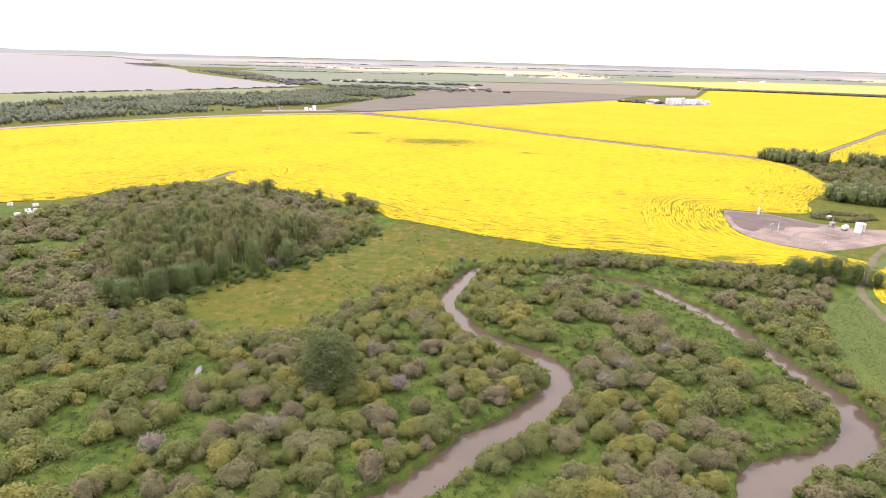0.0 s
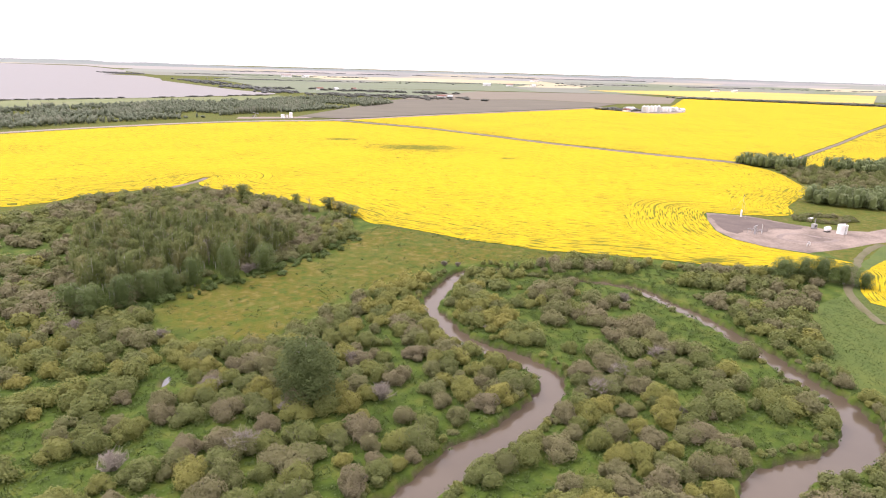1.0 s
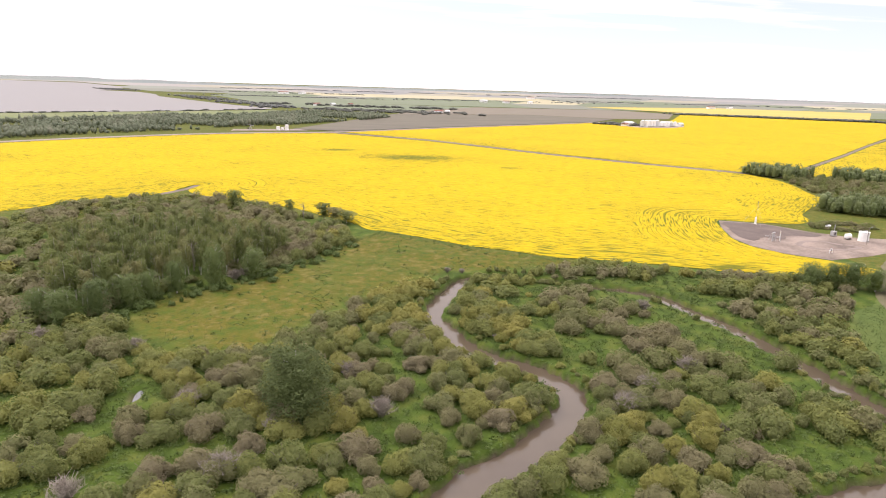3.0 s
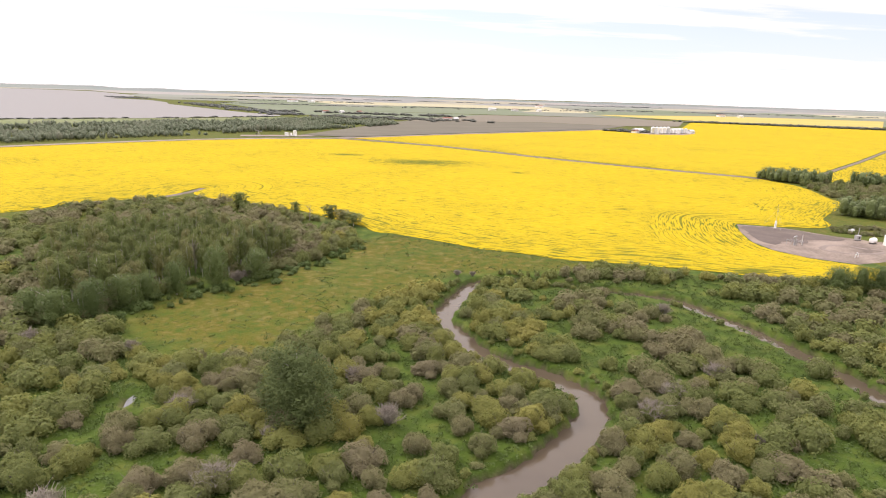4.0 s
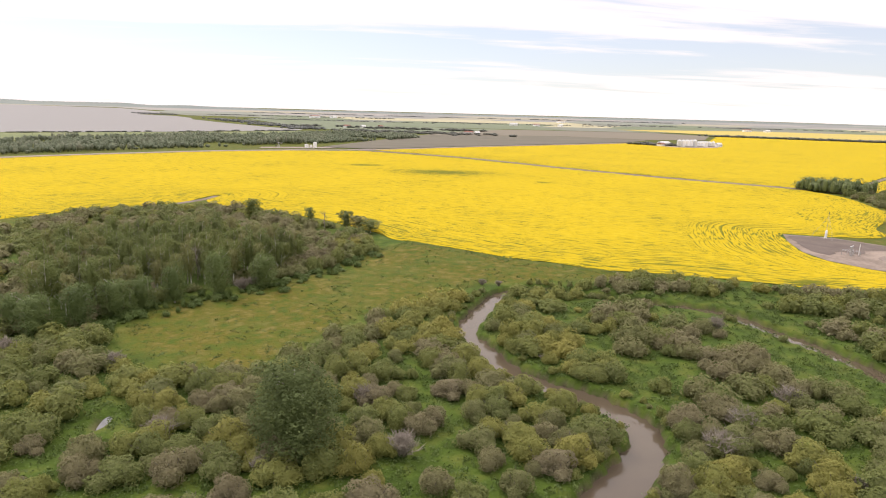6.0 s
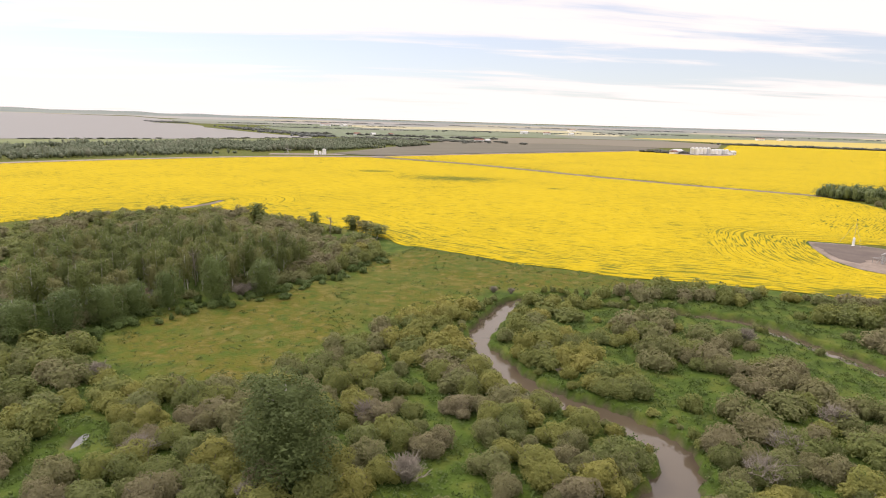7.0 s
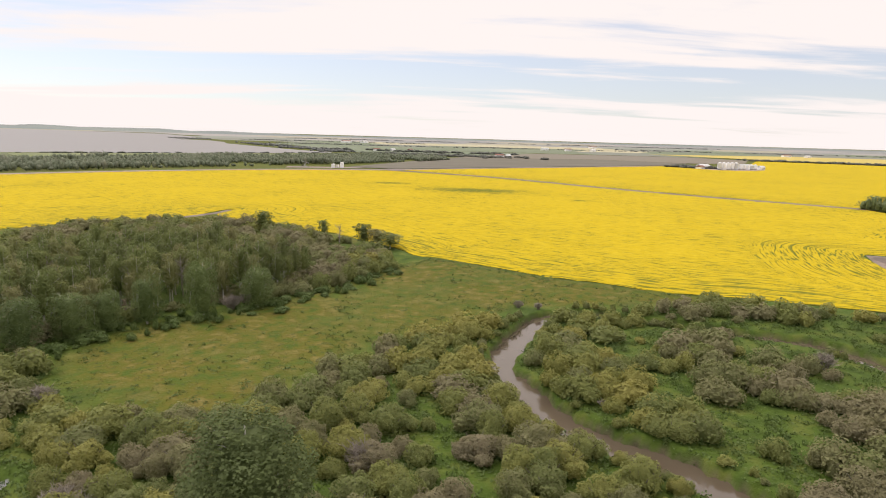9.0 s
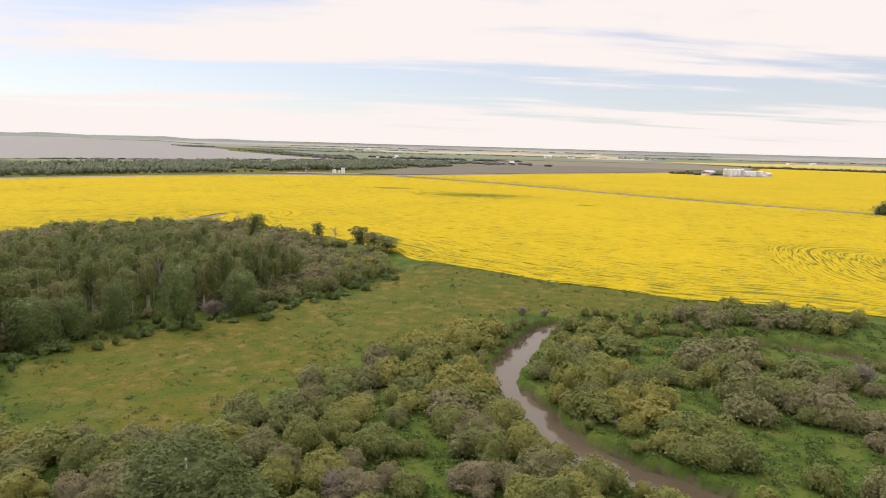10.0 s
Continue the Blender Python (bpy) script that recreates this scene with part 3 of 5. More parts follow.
def region(name, poly, spacing, mat, lift, rough=0.0, skirt=0.0, rows=None, step=None):
    """A sheet over a polygon of the plain, lifted above the land, with its edge turned down by skirt; rows: the line that its seeding follows."""
    from mathutils.geometry import delaunay_2d_cdt
    pts = []
    for (x0, y0), (x1, y1) in zip(poly, poly[1:] + poly[:1]):
        k = max(1, int(math.hypot(x1 - x0, y1 - y0) / (step or spacing)))
        pts.extend(Vector((x0 + (x1 - x0) * j / k, y0 + (y1 - y0) * j / k)) for j in range(k))
    nb = len(pts)
    a = np.array([(p.x, p.y) for p in pts])
    gx, gy = np.meshgrid(np.arange(a[:, 0].min(), a[:, 0].max(), spacing), np.arange(a[:, 1].min(), a[:, 1].max(), spacing))
    gx, gy = gx.ravel(), gy.ravel()
    gx = gx + rng.uniform(-0.25, 0.25, gx.shape) * spacing
    gy = gy + rng.uniform(-0.25, 0.25, gy.shape) * spacing
    keep = inside(gx, gy, [(p.x, p.y) for p in pts])
    d, _, _ = polyline_distance(gx, gy, poly, closed=True)
    keep &= d > spacing * 0.45
    pts += [Vector((x, y)) for x, y in zip(gx[keep], gy[keep])]
    v, _, f, *_ = delaunay_2d_cdt(pts, [(i, (i + 1) % nb) for i in range(nb)], [], 1, 1e-4)
    xy = np.array([(p.x, p.y) for p in v])
    z = ground_height(xy[:, 0], xy[:, 1]) + lift + rng.uniform(-1, 1, len(xy)) * rough
    if skirt:
        # the crop's edge is bent down so that no dark side wall shows in view
        z -= 0.75 * lift * np.clip(1 - polyline_distance(xy[:, 0], xy[:, 1], poly, closed=True)[0] / 2.0, 0, 1)
    verts = np.column_stack([xy, z])
    faces = [tuple(q) for q in f]
    if skirt:
        count = {}
        for q in faces:
            for e in zip(q, q[1:] + q[:1]):
                count[e] = True
        rim = [e for e in count if (e[1], e[0]) not in count]
        n0, low, extra = len(verts), {}, []
        for e in rim:
            for i in e:
                if i not in low:
                    low[i] = n0 + len(extra)
                    extra.append((*verts[i, :2], verts[i, 2] - skirt))
        faces += [(b, a_, low[a_], low[b]) for a_, b in rim]
        verts = np.vstack([verts, extra])
    ob = mesh_object(name, verts, faces, mat)
    if rows:
        d, along, _ = polyline_distance(verts[:, 0], verts[:, 1], rows)
        ob.data.attributes.new("edge", "FLOAT", "POINT").data.foreach_set("value", d.astype(np.float32))
        # headland passes follow the edge, the rest of the field is sown straight
        straight = d > 33
        along = np.where(straight, verts[:, 0] * 0.945 - verts[:, 1] * 0.327, along)
        d = np.where(straight, verts[:, 0] * 0.327 + verts[:, 1] * 0.945 + 500, d)
        uv = ob.data.uv_layers.new(name="rows")
        loop = np.empty(len(ob.data.loops), np.int32)
        ob.data.loops.foreach_get("vertex_index", loop)
        thin_at = np.zeros(len(verts))
        for cx, cy, rx, ry in THIN:
            thin_at = np.maximum(thin_at, np.exp(-((verts[:, 0] - cx) / rx) ** 2 - ((verts[:, 1] - cy) / ry) ** 2))
        ob.data.attributes.new("thin", "FLOAT", "POINT").data.foreach_set("value", thin_at.astype(np.float32))
        uv.data.foreach_set("uv", np.column_stack([along, d])[loop].astype(np.float32).ravel())
    return ob


def strip(name, line, width, mat, lift, step=6.0, wobble=0.0, crown=0.05):
    """A road or track: a crowned band along a line, with worn edges."""
    pts = smooth_line([(x, y, 0) for x, y in line], step)
    verts, faces = [], []
    for i, p in enumerate(pts):
        way = (pts[min(i + 1, len(pts) - 1)] - pts[max(i - 1, 0)]).normalized()
        side = Vector((way.y, -way.x, 0))
        for k, u in enumerate((-0.5, -0.25, 0, 0.25, 0.5)):
            w = width * (1 + wobble * rng.uniform(-1, 1) * abs(u) * 2)
            q = p + side * u * w
            verts.append((q.x, q.y, lift + crown * (1 - 4 * u * u) - (0.4 if abs(u) == 0.5 else 0)))
    v = np.array(verts)
    v[:, 2] += ground_height(v[:, 0], v[:, 1])
    for i in range(len(pts) - 1):
        for k in range(4):
            a = i * 5 + k
            faces.append((a, a + 5, a + 6, a + 1))
    return mesh_object(name, v, faces, mat, smooth=True)


# ---- ground, water, fields and roads ----
ground = build_ground()

cv, cf = [], []
for i, p in enumerate(creek_line):
    way = (creek_line[min(i + 1, len(creek_line) - 1)] - creek_line[max(i - 1, 0)]).to_2d().normalized()
    for u in (-1, 0, 1):
        cv.append((p.x + way.y * u * (p.z + 1.0), p.y - way.x * u * (p.z + 1.0), WATER))
for i in range(len(creek_line) - 1):
    for k in range(2):
        a = i * 3 + k
        cf.append((a, a + 3, a + 4, a + 1))
tagged(mesh_object("creek_water", cv, cf, M["creek_water"]), "muddy brown creek water reflecting the pale sky", "creek", kind="structure")
for cx, cy, rx, ry in POOLS:
    ring = [(cx + math.cos(a) * rx * 1.1 * (1 + 0.15 * math.sin(3 * a)), cy + math.sin(a) * ry * 1.1, -1.6) for a in np.linspace(0, 2 * math.pi, 24, endpoint=False)]
    tagged(mesh_object("pool_water", ring, [tuple(range(24))], M["pool_water"]), "small still pool among the willows", "pool", kind="structure")

CROP = 0.45
tagged(region("canola_field", FIELD_MAIN, 3.2, M["canola"], CROP, 0.10, 0.16, FIELD_EDGE[2:] + PAD_EDGE, 2.0), "bright yellow canola field in full bloom", "canola field", kind="structure")
tagged(region("canola_field", FIELD_UPPER, 9.0, M["canola"], CROP, 0.12, 0.16, ROAD_MID, 6.0), "bright yellow canola field beyond the farm track", "canola field", kind="structure")
tagged(region("canola_field", FIELD_RIGHT, 12.0, M["canola"], CROP, 0.12, 0.16, [(284, 390), (905, 930)], 8.0), "bright yellow canola field behind the woods", "canola field", kind="structure")
tagged(region("canola_field", FIELD_CORNER, 3.0, M["canola"], CROP, 0.10, 0.16, [(146, 168), (140, 162), (134, 154), (130, 146), (133, 141)], 2.0), "corner of a yellow canola field", "canola field", kind="structure")
tagged(region("pasture", PASTURE, 3.0, M["pasture"], 0.06, 0.03, 0.2), "bright yellow green pasture beside the creek willows", "pasture", kind="structure")
tagged(region("well_pad", PAD, 4.0, M["pad_gravel"], 0.12, 0.03, 0.4), "bare gravel well pad of pinkish grey soil", "well pad", kind="structure")
SOIL = [(p.x + 0.9 * noise.noise((p.x * 0.5, p.y * 0.5, 4.0)), p.y + 2.2 * noise.noise((p.x * 0.35, p.y * 0.35, 1.0)))
        for p in smooth_line([(141, 243, 0), (136.5, 232, 0), (132, 220, 0), (133.5, 212, 0), (140, 217, 0), (146, 214, 0), (152, 220, 0), (160, 218, 0), (166, 220.5, 0), (162, 227, 0), (155, 238, 0)], 1.5, closed=True)]
tagged(region("well_pad_soil", SOIL, 3.0, M["pad_soil"], 0.17, 0.02), "darker bare soil on the well pad", "soil", kind="structure")
tagged(strip("road_north", ROAD_NORTH, 9.0, M["gravel"], 0.35, 12.0, 0.05), "pale gravel country road beside the canola", "road", kind="structure")
tagged(strip("farm_track", ROAD_MID, 7.0, M["track_soil"], 0.5, 8.0, 0.15), "narrow brown farm track between two canola fields", "track", kind="structure")
tagged(strip("farm_track", [(262, 372), (272, 384), (329, 436), (426, 522), (560, 645), (760, 820)], 4.2, M["track_soil"], 0.25, 8.0, 0.15), "brown farm track beside the woods", "track", kind="structure")
tagged(strip("farm_track", [(-90, 288), (-86, 300), (-80.5, 313), (-77.5, 325)], 3.6, M["track_soil"], 0.15, 3.0, 0.2), "bare soil gap leading into the canola", "track", kind="structure")
tagged(strip("farm_track", [(178, 197), (164, 188), (148, 173), (137, 162), (128, 150), (121, 132)], 3.4, M["worn_grass"], 0.16, 3.0, 0.35), "grassy wheel track down from the well pad", "track", kind="structure")


def far_region(name, corners, spacing, mat, lift, label, category):
    poly = []
    for (x0, y0), (x1, y1) in zip(corners, corners[1:] + corners[:1]):
        k = max(1, int(math.hypot(x1 - x0, y1 - y0) / 250))
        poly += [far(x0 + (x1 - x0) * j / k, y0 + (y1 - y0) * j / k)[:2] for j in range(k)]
    return tagged(region(name, poly, spacing, mat, lift), label, category, kind="structure")


LAKE = [(-900, 560), (-620, 780), (-496, 876), (-418, 934), (-330, 1017), (-248, 1106), (-162, 1232), (-168, 1277), (-249, 1369), (-384, 1599), (-565, 1924), (-639, 2149), (-793, 2466),
        (-976, 2579), (-900, 2850), (-1136, 3017), (-1100, 3200), (-1315, 3809), (-2271, 5661), (-3600, 6600), (-6000, 7000), (-8000, 5000), (-6000, 2500), (-2500, 800)]
far_region("lake_water", LAKE, 90, M["lake_water"], 0.35, "broad pale lake under a bright sky", "lake")
far_region("ploughed_field", [(-72, 712), (-22, 694), (104, 800), (259, 918), (386, 1020), (470, 1140), (330, 1230), (57, 1124)], 40, M["plough_dark"], 0.5, "bare dark brown ploughed field", "field")
far_region("ploughed_field", [(60, 1130), (330, 1236), (474, 1146), (600, 1190), (760, 1480), (700, 1680), (300, 1640), (120, 1300)], 60, M["plough_pale"], 0.5, "pale brown fallow field", "field")

far_region("grain_field", [(-175, 1330), (110, 1300), (310, 1640), (0, 1700), (-340, 1700)], 60, M["far_green"], 0.4, "green grain field near the lake", "field")
far_region("marsh_meadow", [(-880, 545), (-600, 770), (-490, 868), (-412, 926), (-330, 1005), (-250, 1080), (-150, 1190), (-110, 1110), (-225, 935), (-335, 812), (-392, 672), (-560, 480)], 60, M["marsh"], 0.3, "green marsh meadow along the lake shore", "meadow")

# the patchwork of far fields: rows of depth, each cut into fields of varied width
kinds = [("far_green", "pale green grain field with painted haze", "field"), ("far_canola", "distant pale yellow canola field with painted haze", "canola field"), ("far_grey_green", "grey green pasture far off with painted haze", "pasture"),
         ("far_stubble", "pale stubble field near the horizon with painted haze", "field")]
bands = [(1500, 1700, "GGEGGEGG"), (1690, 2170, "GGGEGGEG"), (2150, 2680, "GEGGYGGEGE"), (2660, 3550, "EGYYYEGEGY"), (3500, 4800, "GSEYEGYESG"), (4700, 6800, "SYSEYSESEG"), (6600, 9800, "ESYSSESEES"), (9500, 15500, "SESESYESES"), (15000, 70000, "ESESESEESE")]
code = {"G": 0, "Y": 1, "E": 2, "S": 3}
for b, (y0, y1, pattern) in enumerate(bands):
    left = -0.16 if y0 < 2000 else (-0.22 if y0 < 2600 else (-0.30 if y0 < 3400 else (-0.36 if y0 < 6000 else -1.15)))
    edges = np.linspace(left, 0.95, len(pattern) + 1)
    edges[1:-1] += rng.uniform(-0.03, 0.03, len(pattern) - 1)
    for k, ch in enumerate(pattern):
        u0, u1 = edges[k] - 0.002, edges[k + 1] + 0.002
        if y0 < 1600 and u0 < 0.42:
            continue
        # the greyer haze-coloured copies serve the rows beyond 3.5 km
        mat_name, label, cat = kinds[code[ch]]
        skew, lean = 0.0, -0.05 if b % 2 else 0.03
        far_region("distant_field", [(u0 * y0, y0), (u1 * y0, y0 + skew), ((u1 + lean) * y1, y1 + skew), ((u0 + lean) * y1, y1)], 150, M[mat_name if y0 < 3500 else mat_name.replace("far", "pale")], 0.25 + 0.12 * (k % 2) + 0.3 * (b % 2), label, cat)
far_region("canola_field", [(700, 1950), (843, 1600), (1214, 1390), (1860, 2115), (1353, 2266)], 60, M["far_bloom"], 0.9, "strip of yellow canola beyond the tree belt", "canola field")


# ---- plants ----
def ico(level):
    bm = bmesh.new()
    bmesh.ops.create_icosphere(bm, subdivisions=level, radius=1)
    v = np.array([p.co[:] for p in bm.verts])
    f = np.array([[p.index for p in q.verts] for q in bm.faces])
    bm.free()
    return v, f


ICO = {0: ico(1), 1: ico(2), 2: ico(3)}


def leaf_sprays(p, n, size, r):
    """Small leaf sprays at the places p, facing along n."""
    k = len(p)
    n = n / np.linalg.norm(n, axis=1)[:, None]
    a = np.cross(n, r.normal(size=(k, 3)))
    a /= np.linalg.norm(a, axis=1)[:, None]
    b = np.cross(n, a)
    s = size * r.uniform(0.55, 1.3, (k, 1))
    q = np.stack([p - a * s, p + a * s * 0.7 - b * s * 0.5 + n * s * 0.15, p + a * s * 0.5 + b * s * 0.75], 1).reshape(-1, 3)
    return q, np.arange(k * 3).reshape(-1, 3)


def leaf_cloud(centres, radii, count, size, r, flat=0.75, jitter=0.55, heart=None):
    """Leaf sprays over the skins of round clumps; heart: where the whole crown's middle lies, as height and share of the leaf's own height."""
    pick = r.choice(len(centres), count, p=np.array(radii) ** 2 / np.sum(np.array(radii) ** 2))
    way = r.normal(size=(count, 3))
    way[:, 2] = np.abs(way[:, 2]) * 1.15 - 0.5
    way /= np.linalg.norm(way, axis=1)[:, None]
    c, rad = np.array(centres)[pick], np.array(radii)[pick][:, None]
    p = c + way * rad * (1, 1, flat) * r.uniform(0.88, 1.12, (count, 1))
    n = way
    if heart is not None:
        whole = (p - np.column_stack([np.zeros(count), np.zeros(count), p[:, 2] * heart[1] + heart[0]])) * (1, 1, 1.2)
        n = 0.5 * way + 0.75 * whole / np.linalg.norm(whole, axis=1)[:, None] + (0, 0, 0.15)
    return leaf_sprays(p, n / np.linalg.norm(n, axis=1)[:, None] + r.normal(size=(count, 3)) * jitter, size, r)


def tube(points, radii, sides=5):
    """A tapering limb as arrays of vertices and triangles."""
    vs, ts = [], []
    pts = [Vector(p) for p in points]
    for i, p in enumerate(pts):
        way = (pts[min(i + 1, len(pts) - 1)] - pts[max(i - 1, 0)]).normalized()
        a = way.orthogonal().normalized()
        b = way.cross(a)
        for k in range(sides):
            w = 2 * math.pi * k / sides
            vs.append(p + (a * math.cos(w) + b * math.sin(w)) * radii[i])
    for i in range(len(pts) - 1):
        for k in range(sides):
            q, s = i * sides + k, i * sides + (k + 1) % sides
            ts += [(q, s, s + sides), (q, s + sides, q + sides)]
    return np.array([v[:] for v in vs]), np.array(ts)


def joined(parts):
    vs, ts, base = [], [], 0
    for v, t in parts:
        vs.append(v)
        ts.append(np.asarray(t) + base)
        base += len(v)
    return np.vstack(vs), np.vstack(ts)


def willow_crown(r, leaves, size, lump=0.24, hull=0):
    """A bush about 2.2 high and 1.9 in radius: a few domes grown into one another, their leafy skins swelling and sinking in lumps."""
    lobes = [(r.normal(0, 0.12), r.normal(0, 0.12), r.uniform(1.15, 1.35), r.uniform(0.95, 1.15))]
    turn = r.uniform(0, 6.28)
    for k in range(int(r.integers(2, 5))):
        a, far_out, rad = turn + k * 2.1 + r.uniform(-0.5, 0.5), r.uniform(0.7, 1.1), r.uniform(0.6, 1.0)
        lobes.append((math.cos(a) * far_out, math.sin(a) * far_out, rad, r.uniform(0.6, 0.98)))
    total = sum(q[2] ** 2 for q in lobes)
    ps, ns, skins = [], [], []
    for lx, ly, rad, up in lobes:
        high = up * 1.25 * min(1.0, 0.4 + rad * 0.55)
        shape, base = np.array((rad, rad, high)), np.array((lx, ly, 0.5 * up + 0.1))
        knots = r.normal(size=(int(16 * rad), 3)) + (0, 0, 0.5)
        knots /= np.linalg.norm(knots, axis=1)[:, None]

        def swell(way):
            near_to = way @ knots.T
            pick = near_to.argmax(1)
            return np.exp(-(1 - near_to.max(1)) / 0.07), knots[pick]

        count = int(leaves * rad ** 2 / total)
        way = r.normal(size=(count, 3))
        way[:, 2] = np.where(way[:, 2] < -0.5, -way[:, 2], way[:, 2])
        way /= np.linalg.norm(way, axis=1)[:, None]
        w, knot = swell(way)
        ps.append(base + way * shape * (0.78 + lump * w - 0.2 * r.uniform(size=count) ** 2)[:, None])
        ns.append(way + 2.0 * (w * (1 - w))[:, None] * (way - knot) + (0, 0, 0.35) + r.normal(size=(count, 3)) * 0.5)
        core_v, core_t = ICO[hull]
        skins.append((core_v * shape * (0.56 + 0.6 * lump * swell(core_v)[0])[:, None] + base, core_t))
    p, n = np.vstack(ps), np.vstack(ns)
    buried = np.zeros(len(p), bool)
    for lx, ly, rad, up in lobes:
        buried |= np.hypot((p[:, 0] - lx) / rad, (p[:, 1] - ly) / rad) ** 2 + ((p[:, 2] - 0.5 * up - 0.1) / (up * 1.25 * min(1.0, 0.4 + rad * 0.55))) ** 2 < 0.42
    return joined([leaf_sprays(p[~buried], n[~buried], size, r), *skins])


def willow_stems(r, k=7):
    parts = []
    for i in range(k):
        a, lean = 2 * math.pi * i / k + r.uniform(-0.4, 0.4), r.uniform(0.4, 1.2)
        x, y = math.cos(a), math.sin(a)
        parts.append(tube([(x * 0.12, y * 0.12, -0.25), (x * lean * 0.45, y * lean * 0.45, 0.7), (x * lean, y * lean, 1.5)], [0.05, 0.04, 0.015], 4))
    return joined(parts)


def tree_crown(r, height, spread, low, clumps, per, size, round_top=0.42, core_size=0.68, upright=1.0, knob=0.24, core_level=1):
    """An upright crown: small leafy clumps all round it, widest a little below the middle, over a dim lumpy inner mass."""
    lean, bulge = r.normal(0, 0.06 * spread, 2), r.uniform(0, 6.28)

    def width(u):
        reach = np.where(u > round_top, 1.06 - round_top, round_top + 0.12)
        return spread * np.sqrt(np.clip(1 - ((u - round_top) / reach) ** 2, 0.03, 1))

    centres, radii = [], []
    for k in range(clumps):
        u = (k + 0.5) / clumps
        a = k * 2.39996 + r.uniform(-0.5, 0.5)
        d = width(u) * (0.86 + 0.16 * math.sin(2 * a + bulge)) * r.uniform(0.62, 1.08)
        z = height * (low + (0.97 - low) * u) + r.normal(0, 0.03 * height)
        centres.append((math.cos(a) * d + lean[0] * u, math.sin(a) * d + lean[1] * u, z))
        radii.append(spread * knob * r.uniform(0.6, 1.45))
    v, t = leaf_cloud(np.array(centres), radii, clumps * per, size, r, upright, 0.55, (-0.12 * height, 0.9))
    # leaves over the whole outline, between the clumps
    more = clumps * per // 2
    u, a = r.uniform(0, 1, more) ** 0.8, r.uniform(0, 6.28, more)
    d = width(u) * r.uniform(0.66, 0.95, more)
    p = np.column_stack([np.cos(a) * d + lean[0] * u, np.sin(a) * d + lean[1] * u, height * (low + (0.97 - low) * u)])
    n = np.column_stack([np.cos(a), np.sin(a), (u - 0.3) * 1.3]) + r.normal(size=(more, 3)) * 0.5
    v, t = joined([(v, t), leaf_sprays(p, n, size, r)])
    core_v, core_t = ICO[core_level]
    u = (core_v[:, 2] + 1) / 2
    ring = width(u) * core_size / np.maximum(np.hypot(core_v[:, 0], core_v[:, 1]), 0.25)
    core = np.column_stack([core_v[:, 0] * ring, core_v[:, 1] * ring, height * (low + (0.93 - low) * u)]) * r.uniform((0.78, 0.78, 0.97), (1.12, 1.12, 1.03), (len(core_v), 3))
    return joined([(v, t), (core, core_t)])


def tree_trunk(r, height, thick, limbs):
    lean = r.uniform(-0.35, 0.35, 2)
    parts = [tube([(0, 0, -0.4), (lean[0] * 0.3, lean[1] * 0.3, height * 0.35), (lean[0], lean[1], height * 0.7), (lean[0] * 1.2, lean[1] * 1.2, height * 0.97)], [thick, thick * 0.8, thick * 0.5, 0.03], 6)]
    for k in range(limbs):
        z = height * r.uniform(0.22, 0.8)
        a, out_ = r.uniform(0, 6.28), height * r.uniform(0.1, 0.2)
        parts.append(tube([(lean[0] * z / height, lean[1] * z / height, z), (math.cos(a) * out_ * 0.6, math.sin(a) * out_ * 0.6, z + out_ * 0.4), (math.cos(a) * out_, math.sin(a) * out_, z + out_ * 0.9)],
                          [thick * 0.35, thick * 0.22, 0.02], 4))
    return joined(parts)


def bare_shrub(r, stems=80):
    """A dead willow: a fan of grey stems that fork into fine twigs."""
    parts = []
    for i in range(stems):
        a, lean = r.uniform(0, 6.28), r.uniform(0.2, 1.9)
        x, y = math.cos(a), math.sin(a)
        h = 2.0 * math.sqrt(max(0.1, 1 - (lean / 2.3) ** 2)) * r.uniform(0.8, 1.1)
        mid = Vector((x * lean * 0.5, y * lean * 0.5, h * 0.6))
        tip = Vector((x * lean, y * lean, h))
        parts.append(tube([(x * 0.1, y * 0.1, -0.2), mid, tip], [0.05, 0.035, 0.012], 3))
        for k in range(5):
            s = mid.lerp(tip, r.uniform(0, 0.8))
            e = s + Vector((r.normal(0, 0.35), r.normal(0, 0.35), r.uniform(0.2, 0.6)))
            parts.append(tube([s, e], [0.028, 0.012], 3))
    return joined(parts)


def plant(name, trunk_data, crown_data, trunk_name, crown_name, label, category, group, m):
    ob = new(name)
    for part_name, data in ((trunk_name, trunk_data), (crown_name, crown_data)):
        o = new(part_name, data)
        o.parent = ob
    ob.matrix_basis = m
    return tagged(ob, label, category, group)


def mesh_data(name, arrays, mat):
    ob = raw_mesh(name, *arrays, mat)
    me = ob.data
    bpy.data.objects.remove(ob)
    return me


def scatter(poly, spacing, r, tries=30):
    """Places in a polygon no closer than about spacing."""
    a = np.array(poly)
    (x0, y0), (x1, y1) = a.min(0), a.max(0)
    n = int((x1 - x0) * (y1 - y0) / spacing ** 2 * 3.2)
    px, py = r.uniform(x0, x1, n), r.uniform(y0, y1, n)
    keep = inside(px, py, poly)
    cell, res = {}, []
    for x, y in zip(px[keep], py[keep]):
        i, j = int(x // spacing), int(y // spacing)
        if all((x - u) ** 2 + (y - v) ** 2 > (spacing * 0.82) ** 2 for di in (-1, 0, 1) for dj in (-1, 0, 1) for u, v in cell.get((i + di, j + dj), ())):
            cell.setdefault((i, j), []).append((x, y))
            res.append((x, y))
    return np.array(res)


